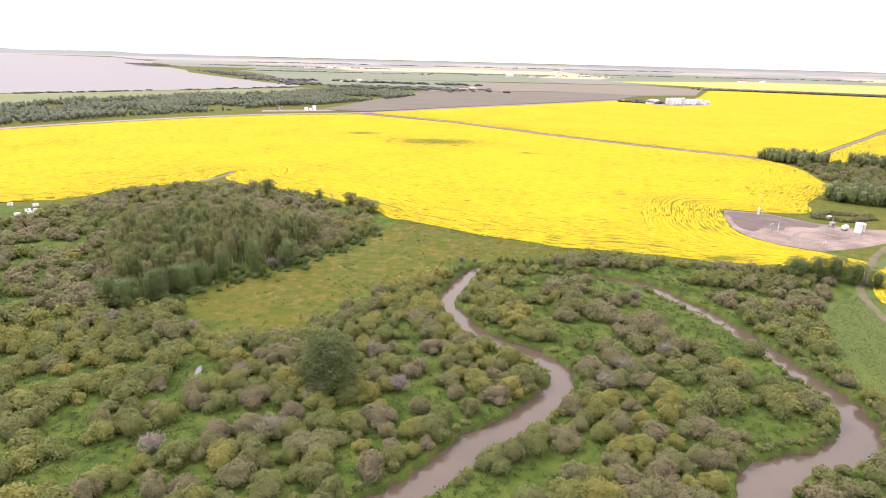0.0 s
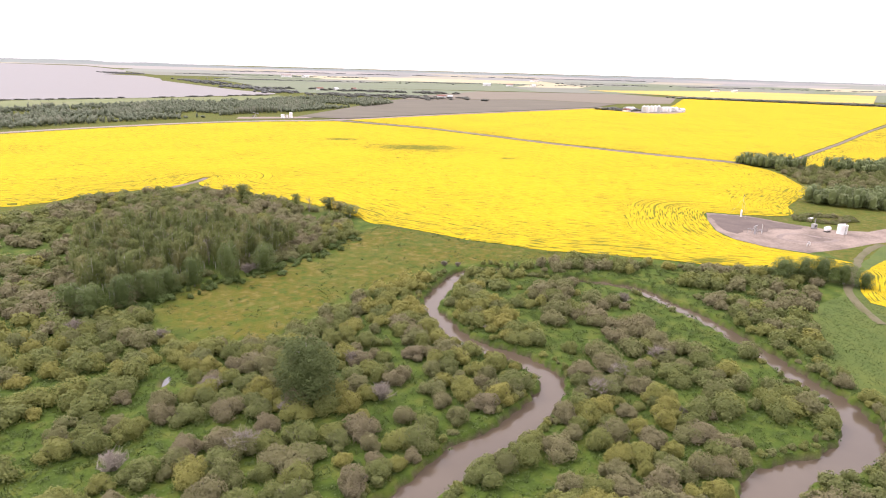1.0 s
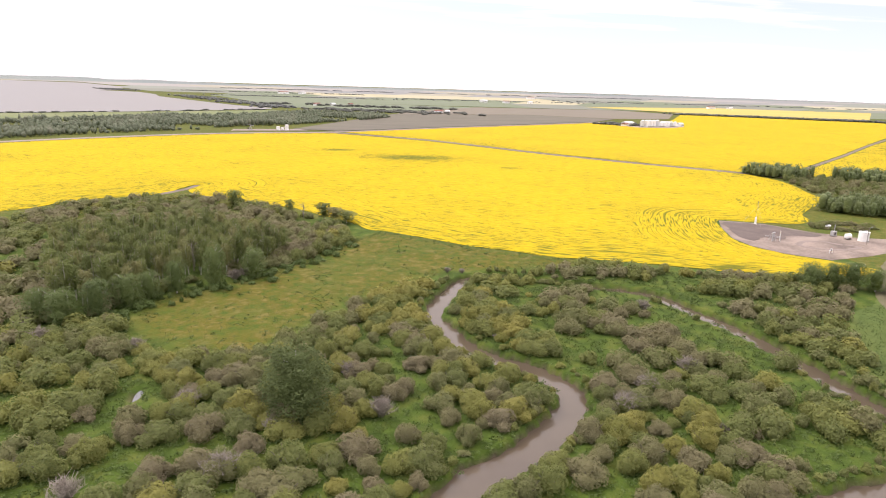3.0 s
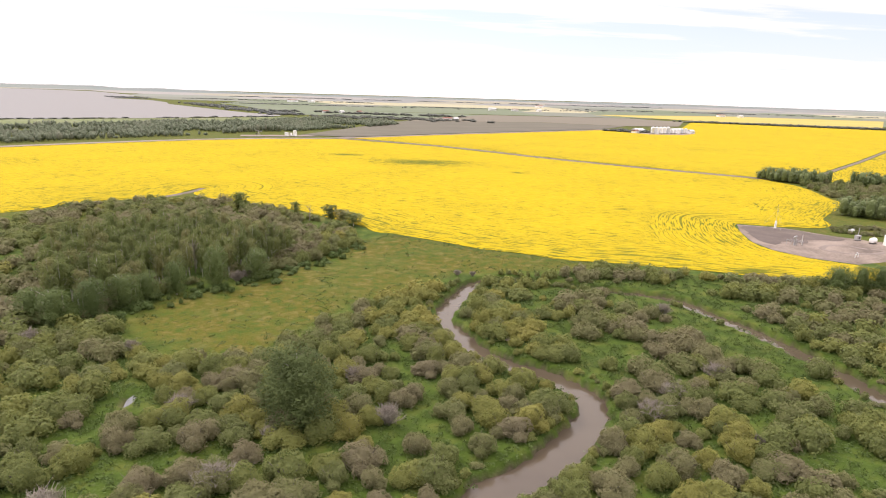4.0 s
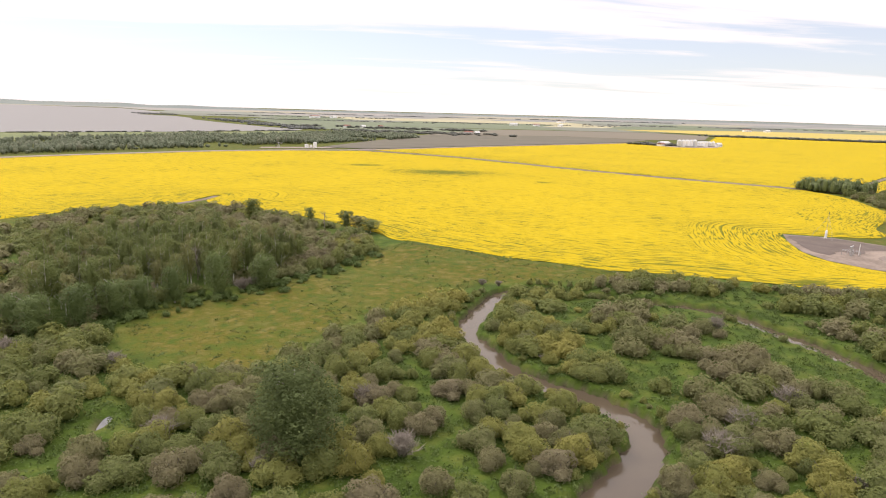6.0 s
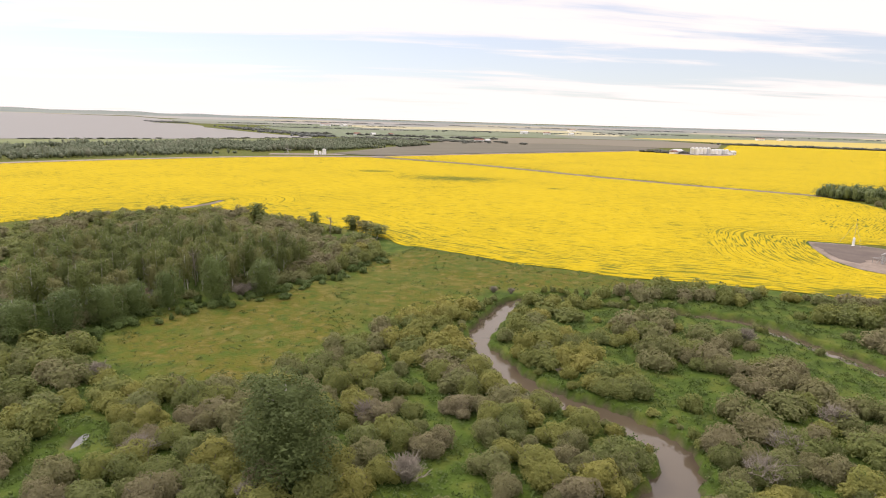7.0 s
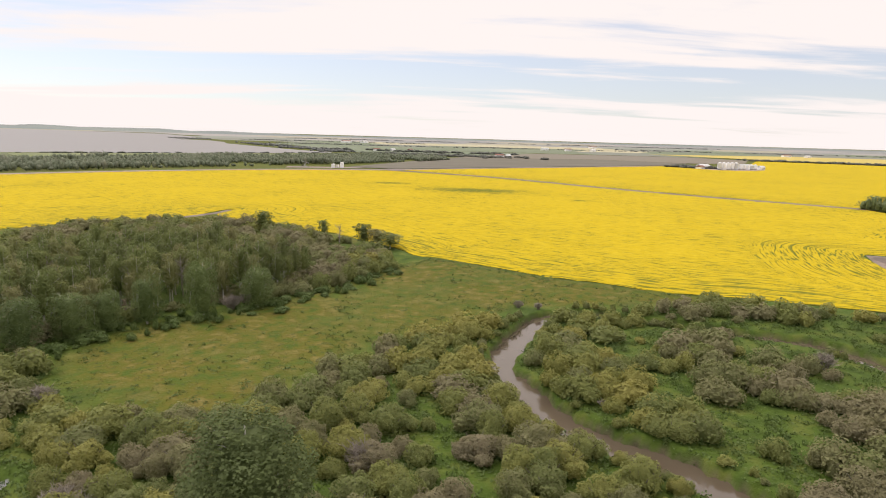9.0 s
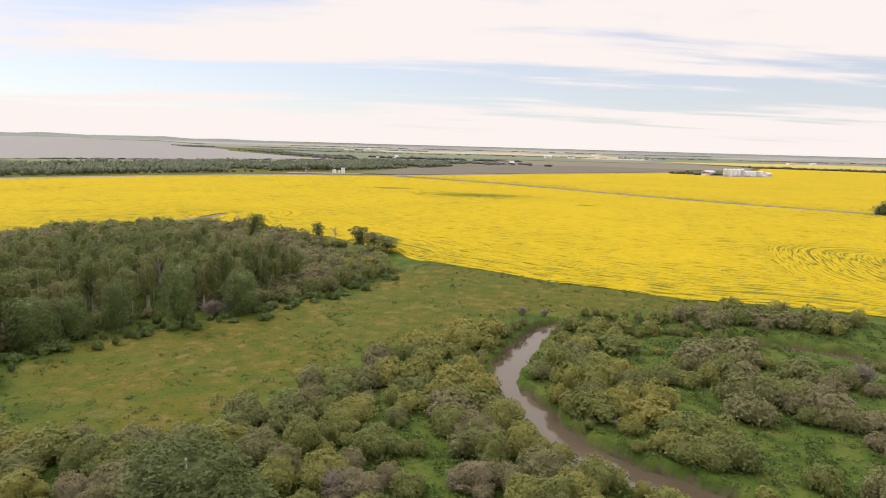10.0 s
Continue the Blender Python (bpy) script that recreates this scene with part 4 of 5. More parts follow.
def spread_mass(name, variants, places, scales, heights, tones, mat, label, category, parent=None):
    """Many plants in one mesh."""
    vs, ts, tn, base = [], [], [], 0
    z = ground_height(places[:, 0], places[:, 1])
    for k, (x, y) in enumerate(places):
        v, t = variants[k % len(variants)]
        a = rng.uniform(0, 6.28)
        c, s = math.cos(a), math.sin(a)
        rot = np.column_stack([(v[:, 0] * c - v[:, 1] * s) * scales[k] + x, (v[:, 0] * s + v[:, 1] * c) * scales[k] + y, v[:, 2] * heights[k] + z[k]])
        vs.append(rot)
        ts.append(t + base)
        tn.append(np.full(len(v), tones[k]))
        base += len(v)
    ob = raw_mesh(name, np.vstack(vs), np.vstack(ts), mat, np.concatenate(tn))
    return tagged(ob, label, category, kind="stuff")


r0 = np.random.default_rng(21)
# green openings in the willows: x, y, radius along x, radius along y, turn in degrees
FLAT_OPENINGS = [(-64, 110, 10, 3.5, 35), (-53, 117, 6, 2.4, 30), (-52, 97, 5, 6, 0), (-42, 88, 9, 4.5, 35), (-24, 99.5, 8, 3.4, 20), (-33, 94.5, 6, 4, 20), (-11, 98, 5, 3, 10), (-6, 86, 4, 3, 0), (15, 78, 9, 5, 20), (2, 103, 3, 7, 0),
                 (7, 119, 2.5, 7, 20), (-106, 198, 11, 7, 0), (-28, 84, 5, 3, 0), (9, 104, 3, 5, 30)]
NECK_OPENINGS = [(46, 129, 4, 13, 35), (38, 138, 4, 9, 25), (36, 122, 4, 6, 40), (34, 157, 5, 6, 60), (44, 166, 9, 3, -25), (70, 128, 5.5, 12, 20), (74, 115, 4.5, 11, 10), (66, 90, 10, 4, -10), (82, 158, 8, 5, -30), (95, 152, 9, 3.5, -25),
                 (86, 169, 8, 4, -15), (104, 140, 12, 2.6, -30), (41, 117, 4, 4, 0), (26, 97, 3, 3, 0), (30, 86, 5, 3, 20), (58, 142, 3, 6, 40), (56, 104, 4, 4, 0), (62, 158, 6, 6, 25)]
REACH_OPENINGS = [(69, 149, 4.5, 9, 25), (73, 139, 4, 9, 15), (77, 128, 3, 8, 5), (74, 167, 7, 3, -35), (79, 156, 3, 8, 20), (84, 146, 3, 5, 20)]
STAND = [(-65, 154), (-59, 158), (-53, 165), (-46, 173), (-38, 180), (-30, 187), (-24, 197), (-23, 208), (-38, 219), (-55, 224), (-72, 220), (-84, 207), (-82, 188), (-73, 168)]


def free_of(px, py, margin=0.0):
    ok = ~inside(px, py, MEADOW)
    d, _, i = polyline_distance(px, py, creek_xy)
    ok &= d > np.interp(i, np.arange(len(creek_half)), creek_half) * 0.84 + 0.7 + margin
    for cx, cy, rx, ry in POOLS:
        ok &= np.hypot((px - cx) / (rx + 1.9), (py - cy) / (ry + 2.2)) > 1
    for cx, cy, rx, ry, turn in FLAT_OPENINGS + NECK_OPENINGS + REACH_OPENINGS:
        c, s = math.cos(radians(turn)), math.sin(radians(turn))
        u, v = (px - cx) * c + (py - cy) * s, -(px - cx) * s + (py - cy) * c
        ok &= (u / rx) ** 2 + (v / ry) ** 2 > 1
    d, _, _ = polyline_distance(px, py, FIELD_EDGE)
    ok &= (d > 2.6)
    return ok


VALLEY = [(-175, 190), (-150, 222), (-128, 236), (-116, 262), (-106, 280), (-94, 290), (-66, 292), (-46, 276), (-28, 262), (-8, 236), (-6, 222), (-26, 192), (-46, 170), (-56, 156), (-50, 146), (-40, 132), (-20, 128), (-8, 150),
          (6, 164), (22, 179), (50, 181), (66, 186), (96, 174), (122, 169), (132, 165), (119, 151), (103, 133), (93.5, 113), (90, 98), (87, 80), (92, 60), (-70, 60), (-150, 120)]
places = scatter(VALLEY, 3.3, r0)
stand_line = polyline_distance(places[:, 0], places[:, 1], STAND, closed=True)[0]
places = places[free_of(places[:, 0], places[:, 1]) & ~(inside(places[:, 0], places[:, 1], STAND) & (stand_line > 3))]
near = np.hypot((places[:, 0] - 3) * 0.8, places[:, 1] - 96)
places = places[np.argsort(near)]
rear = (places[:, 1] > 146) & (places[:, 0] < -12)
places = places[~rear | (r0.uniform(size=len(places)) < 0.72)]
rear = (places[:, 1] > 146) & (places[:, 0] < -12)
scale = (r0.uniform(1.15, 2.05, len(places)) + 0.15 * rear) * np.where(r0.uniform(size=len(places)) < 0.2, 0.6, 1)
# by the water they keep back by their own breadth
cd, _, ci = polyline_distance(places[:, 0], places[:, 1], creek_xy)
room = cd - np.interp(ci, np.arange(len(creek_half)), creek_half) * 0.84 - 0.2
scale = np.minimum(scale, np.maximum(room / 1.6, 0.4))
keep = room > 0.7
places, scale = places[keep], scale[keep]
tall = np.minimum(scale, 1.62) * r0.uniform(0.8, 1.15, len(places))
# tones drift over the valley, so that grey and yellow willows stand in groups
tone = np.array([0.5 + 0.55 * noise.noise((x * 0.045, y * 0.045, 3.0)) for x, y in places]) + r0.normal(0, 0.22, len(places)) - 0.28 * ((places[:, 1] > 148) & (places[:, 0] < -15))
tone = np.clip(tone - 0.16 * (places[:, 0] > 40), 0, 1)

crowns = [mesh_data("crown", willow_crown(np.random.default_rng(100 + k), 4300, 0.082, 0.36, 1), M["willow_leaf"]) for k in range(9)]
stems = [mesh_data("trunk", willow_stems(np.random.default_rng(140 + k)), M["willow_bark"]) for k in range(3)]
NEAR = 300
for k in range(min(NEAR, len(places))):
    x, y = places[k]
    m = pose(x, y, float(ground_height(x, y)), 0, 0, r0.uniform(0, 360)) @ Matrix.Diagonal((scale[k], scale[k], tall[k], 1))
    plant("willow_shrub", stems[k % 3], crowns[k % 9], "trunk", "crown", "rounded leafy willow shrub on the creek flat", "shrub", "willows of the creek flat", m)
mass_mid = [willow_crown(np.random.default_rng(240 + k), 1300, 0.132, 0.38, 0) for k in range(6)]
mass = [willow_crown(np.random.default_rng(200 + k), 460, 0.21, 0.40, 0) for k in range(8)]
MID = 700
spread_mass("willow_thicket", mass_mid, places[NEAR:MID], scale[NEAR:MID], tall[NEAR:MID], tone[NEAR:MID], M["willow_leaf_mass"], "dense olive and grey green willow thicket", "thicket")
spread_mass("willow_thicket", mass, places[MID:], scale[MID:], tall[MID:], tone[MID:], M["willow_leaf_mass"], "willow thicket reaching to the edge of the canola", "thicket")

# broad old willows at the stand's end, pinkish grey behind and greener in front
MOUNDS = [(-26.5, 187.5), (-22, 190.5), (-19.5, 195), (-16.2, 198.5), (-13.8, 203), (-11, 207), (-8.5, 211.5), (-6, 216.5), (-24.5, 195.5), (-21, 201), (-17.5, 206), (-14, 211), (-11, 217), (-10, 224), (-24, 203), (-20, 209), (-17, 216)]
mounds = np.array(MOUNDS) + r0.normal(0, 0.5, (len(MOUNDS), 2))
n_m = len(mounds)
spread_mass("willow_mounds", mass_mid, mounds, r0.uniform(1.35, 2.0, n_m), r0.uniform(1.3, 2.1, n_m), np.where(np.arange(n_m) < 8, r0.uniform(0.3, 0.75, n_m), r0.uniform(0.0, 0.3, n_m)), M["willow_leaf_mass"], "broad pinkish grey willows at the end of the aspens", "thicket")

# young willows crowding the banks
bank = []
for i in range(0, len(creek_line), 1):
    p = creek_line[i]
    if p.y < 61.9:
        continue
    way = (creek_line[min(i + 1, len(creek_line) - 1)] - creek_line[max(i - 1, 0)]).to_2d().normalized()
    for side in (-1, 1):
        if noise.noise((p.x * 0.09, p.y * 0.09, side * 7.0)) > -0.08:
            off = p.z * 0.84 + r0.uniform(1.2, 2.2)
            bank.append((p.x + way.y * side * off + r0.normal(0, 0.3), p.y - way.x * side * off + r0.normal(0, 0.3)))
bank = np.array(bank)
bd, _, bi = polyline_distance(bank[:, 0], bank[:, 1], creek_xy)
bank = bank[~((bank[:, 0] > 50) & (bank[:, 1] > 110) & (r0.uniform(size=len(bank)) < 0.85)) & (bd > np.interp(bi, np.arange(len(creek_half)), creek_half) * 0.84 + 0.9) & ~inside(bank[:, 0], bank[:, 1], MEADOW)]
n_b = len(bank)
spread_mass("bank_willows", mass, bank, r0.uniform(0.35, 0.75, n_b), r0.uniform(0.35, 0.85, n_b), r0.uniform(0.2, 0.8, n_b), M["willow_leaf_mass"], "young willows crowding the creek banks", "shrubs")

# dead willows, bare and pinkish grey
dead = [mesh_data("twigs", bare_shrub(np.random.default_rng(300 + k)), M["dead_twig"]) for k in range(3)]
for k, (x, y, s) in enumerate([(-19.1, 94, 1.6), (-36.4, 90.5, 1.3), (1.7, 107, 1.4), (-28, 112, 1.3), (41, 105.6, 1.5), (47.4, 112, 1.4), (52, 97.2, 0.9), (-3, 121, 1.3), (58, 118, 1.4), (-43, 135, 1.2), (-70, 90, 1.4), (64, 150, 1.2), (-14, 104, 1.0), (-33, 178, 1.3), (-31, 181, 1.1), (-49, 172, 1.0), (22.5, 182.5, 0.7), (26.5, 182, 0.6), (26, 135.5, 0.5), (30, 131, 0.5), (-62, 140, 1.3), (-68, 147, 1.2)]):
    ob = new("dead_willow", dead[k % 3])
    ob.matrix_basis = pose(x, y, float(ground_height(x, y)), 0, 0, k * 77) @ Matrix.Diagonal((s, s, s, 1))
    tagged(ob, "bare dead willow with pinkish grey twigs", "shrub", "dead willows")

# leafy skirt along the front of the stand
skirt = np.array([(p.x, p.y) for p in smooth_line([(-64, 146, 0), (-57, 151, 0), (-51.5, 158, 0), (-46, 166, 0), (-37, 171.5, 0), (-27, 181, 0), (-20, 191, 0), (-13, 202, 0), (-6, 214, 0)], 1.5)])
skirt = np.vstack([skirt, skirt + (1.4, -1.4), skirt[::2] + (2.6, -2.6)])
skirt = (skirt + r0.normal(0, 1.3, skirt.shape))[r0.uniform(size=len(skirt)) < 0.8]
n_s = len(skirt)
spread_mass("leafy_undergrowth", mass, skirt, r0.uniform(0.3, 1.0, n_s), r0.uniform(0.25, 0.95, n_s), r0.uniform(0, 1, n_s), M["herb_leaf"], "low green undergrowth fronting the aspens", "undergrowth")

# aspen stand
aspen_crown = [mesh_data("crown", tree_crown(np.random.default_rng(400 + k), 9.6, 1.2, 0.30, 26, 46, 0.13, 0.60, 0.36, 1.25, 0.32), M["aspen_leaf"]) for k in range(6)]
aspen_trunk = [mesh_data("trunk", tree_trunk(np.random.default_rng(430 + k), 9.6, 0.13, 5), M["aspen_bark"]) for k in range(3)]
stand = scatter(STAND, 3.0, r0)
stand = stand[np.argsort(np.hypot(stand[:, 0] - 0, stand[:, 1] - 90))]
for k in range(min(290, len(stand))):
    x, y = stand[k]
    s = r0.uniform(0.74, 1.14)
    m = pose(x, y, float(ground_height(x, y)), r0.normal(0, 1.5), r0.normal(0, 1.5), r0.uniform(0, 360)) @ Matrix.Diagonal((s * 1.25, s * 1.25, s, 1))
    plant("aspen_tree", aspen_trunk[k % 3], aspen_crown[k % 6], "trunk", "crown", "slender aspen with pale trunk in a dense stand", "tree", "aspens of the stand", m)
aspen_mass = [tree_crown(np.random.default_rng(460 + k), 9.4, 2.3, 0.06, 14, 15, 0.29, 0.55, 0.42, 1.2, 0.3) for k in range(5)]
rest = stand[290:]
if len(rest):
    spread_mass("aspen_woods", aspen_mass, rest, r0.uniform(0.9, 1.2, len(rest)), r0.uniform(0.85, 1.1, len(rest)), r0.uniform(0, 1, len(rest)), M["aspen_leaf_mass"], "rear of the dense aspen stand", "woods")

# bare dead aspens that stand among the living
bare = [mesh_data("bare_tree", tree_trunk(np.random.default_rng(480 + k), 9.6, 0.15, 34), M["dead_twig"]) for k in range(2)]
for k, (x, y, h) in enumerate([(-63, 172, 8.6), (-52, 178, 9.0), (-45, 186, 9.2), (-35, 192, 9.4), (-58, 190, 9.4), (-29, 199, 8.8), (-70, 184, 9.0), (-22, 251, 6.4)]):
    ob = new("dead_aspen", bare[k % 2])
    ob.matrix_basis = pose(x, y, float(ground_height(x, y)), 0, 0, k * 97) @ Matrix.Diagonal((1.1, 1.1, h / 9.6, 1))
    tagged(ob, "bare pale dead aspen standing in the stand", "tree", "dead aspens")

# larger poplars, each of its own size
poplar_crown = [mesh_data("crown", tree_crown(np.random.default_rng(500 + k), 10, 2.7, 0.04, 90, 110, 0.10, 0.45, 0.45, 1.0, 0.22, 2), M["poplar_leaf"]) for k in range(4)]
poplar_trunk = [mesh_data("trunk", tree_trunk(np.random.default_rng(530 + k), 10, 0.2, 8), M["aspen_bark"]) for k in range(3)]
POPLARS = [(-11, 108, 11.6, 2.1), (-52.5, 159, 7.6, 1.3), (-49.5, 164, 6.6, 1.1), (-44.5, 168, 8.2, 1.0), (-36.5, 172.5, 10.4, 1.25), (-28.5, 180, 8.0, 1.35), (-57, 154, 7.8, 1.3), (-62, 149, 7.6, 1.3), (-67, 151, 7.4, 1.2),
           (116.5, 163, 7.0, 1.35), (124.0, 164, 6.6, 1.2), (128.5, 162.5, 7.2, 1.4), (133.5, 160, 6.2, 1.3), (120.5, 166, 4.6, 1.1), (137, 156.5, 4.8, 1.0)]
young_crown = [mesh_data("crown", tree_crown(np.random.default_rng(520 + k), 10, 2.5, 0.04, 50, 90, 0.125, 0.5, 0.45, 1.0, 0.27), M["young_poplar_leaf"]) for k in range(4)]
for k, (x, y, h, w) in enumerate(POPLARS):
    m = pose(x, y, float(ground_height(x, y)), 0, 0, k * 67) @ Matrix.Diagonal((w, w, h / 10, 1))
    plant("poplar_tree", poplar_trunk[k % 3], (young_crown if k else poplar_crown)[k % 4], "trunk", "crown",
          "large dark green poplar with a broad rounded crown" if k == 0 else "full green poplar at the edge of the meadow", "tree", "poplars", m)

edge_crown = [mesh_data("crown", tree_crown(np.random.default_rng(560 + k), 9.6, 2.2, 0.24, 14, 70, 0.27, 0.6, 0.4, 0.8, 0.42), M["aspen_leaf"]) for k in range(4)]
for k, (x, y, h, w) in enumerate([(-51, 276, 6.2, 1.35), (-27, 253, 6.8, 0.85), (-14, 247, 6.4, 1.3), (-10, 244.5, 5.0, 1.5), (-6, 241.5, 4.4, 1.7)]):
    m = pose(x, y, float(ground_height(x, y)), 0, k % 3 * 4 - 4, k * 71) @ Matrix.Diagonal((w, w * 0.9, h / 9.6, 1))
    plant("aspen_tree", aspen_trunk[k % 3], edge_crown[k % 4], "trunk", "crown", "lone aspen against the yellow canola", "tree", "aspens at the field's edge", m)

# woods beside the well pad: tall green bands with scrub between them
WOODS = [(203, 262), (216, 252), (250, 252), (330, 298), (420, 352), (330, 364), (284, 374), (262, 362), (252, 362), (247, 350), (238, 320), (228, 294)]
TALL = [[(200, 271), (205, 259), (222, 250), (262, 252), (335, 292), (330, 304), (262, 272), (222, 272)], [(243, 392), (249, 372), (262, 361), (277, 370), (264, 392)],
        [(286, 369), (305, 351), (365, 340), (430, 366), (340, 367)]]
wp = np.vstack([scatter(q, 3.0, r0) for q in TALL])
n_w = len(wp)
spread_mass("woods", aspen_mass, wp, r0.uniform(1.2, 1.8, n_w), r0.uniform(0.5, 0.95, n_w), r0.uniform(0.1, 0.9, n_w), M["poplar_leaf_mass"], "dark green mixed woods beside the canola", "woods")
wp = scatter(WOODS, 5.2, r0)
wp = wp[~(inside(wp[:, 0], wp[:, 1], TALL[0]) | inside(wp[:, 0], wp[:, 1], TALL[1]) | inside(wp[:, 0], wp[:, 1], TALL[2]))]
n_w = len(wp)
spread_mass("scrub", mass, wp, r0.uniform(1.2, 1.8, n_w), r0.uniform(1.1, 2.1, n_w), r0.uniform(0.1, 0.5, n_w), M["willow_leaf_mass"], "grey green scrub between the bands of woods", "scrub")
# sedge ring round the slough by the pad
ang = np.linspace(0, 6.28, 84)
sl = np.column_stack([184 + np.cos(ang) * r0.uniform(7, 14, 84), 233.5 + np.sin(ang) * r0.uniform(4, 8, 84)])
spread_mass("slough_shrubs", mass, sl, r0.uniform(0.5, 1.0, 84), r0.uniform(0.4, 0.85, 84), r0.uniform(0.1, 0.6, 84), M["willow_leaf_mass"], "low shrubs ringing a small slough", "shrubs")

# far tree belts
far_tree = [tree_crown(np.random.default_rng(600 + k), 9.0, 2.6, 0.03, 6, 5, 0.55, 0.5, 0.8, 1.0, 0.34, 0) for k in range(5)]
BELT = [(-295, 520), (-242, 592), (-164, 676), (-129, 738), (-82, 776), (14, 930), (62, 1040), (-20, 1120), (-117, 1090), (-227, 925), (-333, 800), (-390, 665), (-560, 470), (-480, 340), (-380, 430)]
bp_ = scatter(BELT, 4.8, r0)
# the belt is broken by clearings, and its clumps differ in height
belt_noise = np.array([noise.noise((x * 0.014, y * 0.014, 9.0)) + 0.5 * noise.noise((x * 0.05, y * 0.05, 2.0)) for x, y in bp_])
bp_, belt_noise = bp_[belt_noise > -0.22], belt_noise[belt_noise > -0.22]
spread_mass("tree_belt", far_tree, bp_, r0.uniform(0.6, 1.25, len(bp_)), r0.uniform(0.3, 0.75, len(bp_)) + 0.5 * np.clip(belt_noise, 0, 0.8), np.clip(r0.uniform(0, 1, len(bp_)) * 0.6 + 0.4 * belt_noise + 0.2, 0, 1), M["far_leaf_hazed"], "grey green belt of trees along the lake", "woods")


def tree_row(label, x0, y0, x1, y1, n, depth, height, broad=1.0):
    """Clumps of trees along a line, with gaps between the clumps."""
    stops = np.sort(r0.uniform(0, 1, 8))
    u = np.clip(stops[r0.integers(0, 8, n)] + r0.normal(0, 0.045, n), 0, 1)
    u = np.where(r0.uniform(size=n) < 0.45, r0.uniform(0, 1, n), u)
    t = np.column_stack([x0 + (x1 - x0) * u + r0.normal(0, depth, n), y0 + (y1 - y0) * u + r0.normal(0, depth, n)])
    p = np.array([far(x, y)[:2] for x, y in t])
    # rows farther off take a greyer, paler leaf that stands for haze
    spread_mass("tree_row", far_tree, p, broad * r0.uniform(1.8, 3.6, n), (0.75 if y0 < 2200 else 0.42) * height * r0.uniform(0.4, 1.0, n), r0.uniform(0, 1, n), M["plain_leaf_hazed" if y0 > 4000 else "shelter_leaf_hazed" if y0 > 2200 or y1 > 2000 else "belt_leaf_hazed"], label, "trees")


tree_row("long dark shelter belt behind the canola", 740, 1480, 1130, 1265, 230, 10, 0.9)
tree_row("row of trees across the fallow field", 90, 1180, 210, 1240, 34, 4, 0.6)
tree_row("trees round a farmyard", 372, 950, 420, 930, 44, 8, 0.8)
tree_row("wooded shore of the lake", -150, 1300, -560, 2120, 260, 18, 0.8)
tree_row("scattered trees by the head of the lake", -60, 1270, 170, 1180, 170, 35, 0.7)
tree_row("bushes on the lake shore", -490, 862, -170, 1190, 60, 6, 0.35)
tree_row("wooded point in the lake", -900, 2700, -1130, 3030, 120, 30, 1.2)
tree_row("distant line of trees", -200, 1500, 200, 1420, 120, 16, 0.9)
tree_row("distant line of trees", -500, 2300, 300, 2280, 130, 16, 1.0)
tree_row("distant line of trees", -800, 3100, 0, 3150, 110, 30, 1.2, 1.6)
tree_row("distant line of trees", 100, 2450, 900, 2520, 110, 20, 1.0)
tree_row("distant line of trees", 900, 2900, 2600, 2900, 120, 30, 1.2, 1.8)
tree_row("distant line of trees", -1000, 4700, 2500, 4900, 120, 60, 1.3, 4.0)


def distant_ridge(label, x0, x1, y, rise, seed):
    """A long low swell of wooded country on the skyline, coloured blue grey for haze."""
    verts, faces, n = [], [], 60
    for k in range(n + 1):
        u = k / n
        x = x0 + (x1 - x0) * u
        top = rise * math.sin(math.pi * u) ** 0.7 * (0.7 + 0.5 * noise.noise((u * 6, seed, 0)) + 0.25 * noise.noise((u * 17, seed, 3)))
        base = float(sightline_rise(y))
        verts += [(x, y - 260, base - 6), (x, y - 60, base + top * 0.75), (x, y, base + top), (x, y + 25, base - 6)]
    for k in range(n):
        for q in range(3):
            a = k * 4 + q
            faces.append((a, a + 4, a + 5, a + 1))
    return tagged(mesh_object("distant_ridge", verts, faces, M["ridge_hazed"], smooth=True), label, "hills", kind="structure")


distant_ridge("low blue grey hills beyond the lake with painted haze", -4300, -700, 4700, 30, 1.0)
distant_ridge("faint low rise on the far plain with painted haze", -900, 1500, 4760, 8, 5.0)
distant_ridge("faint low rise on the far plain with painted haze", 900, 4300, 4780, 8, 9.0)


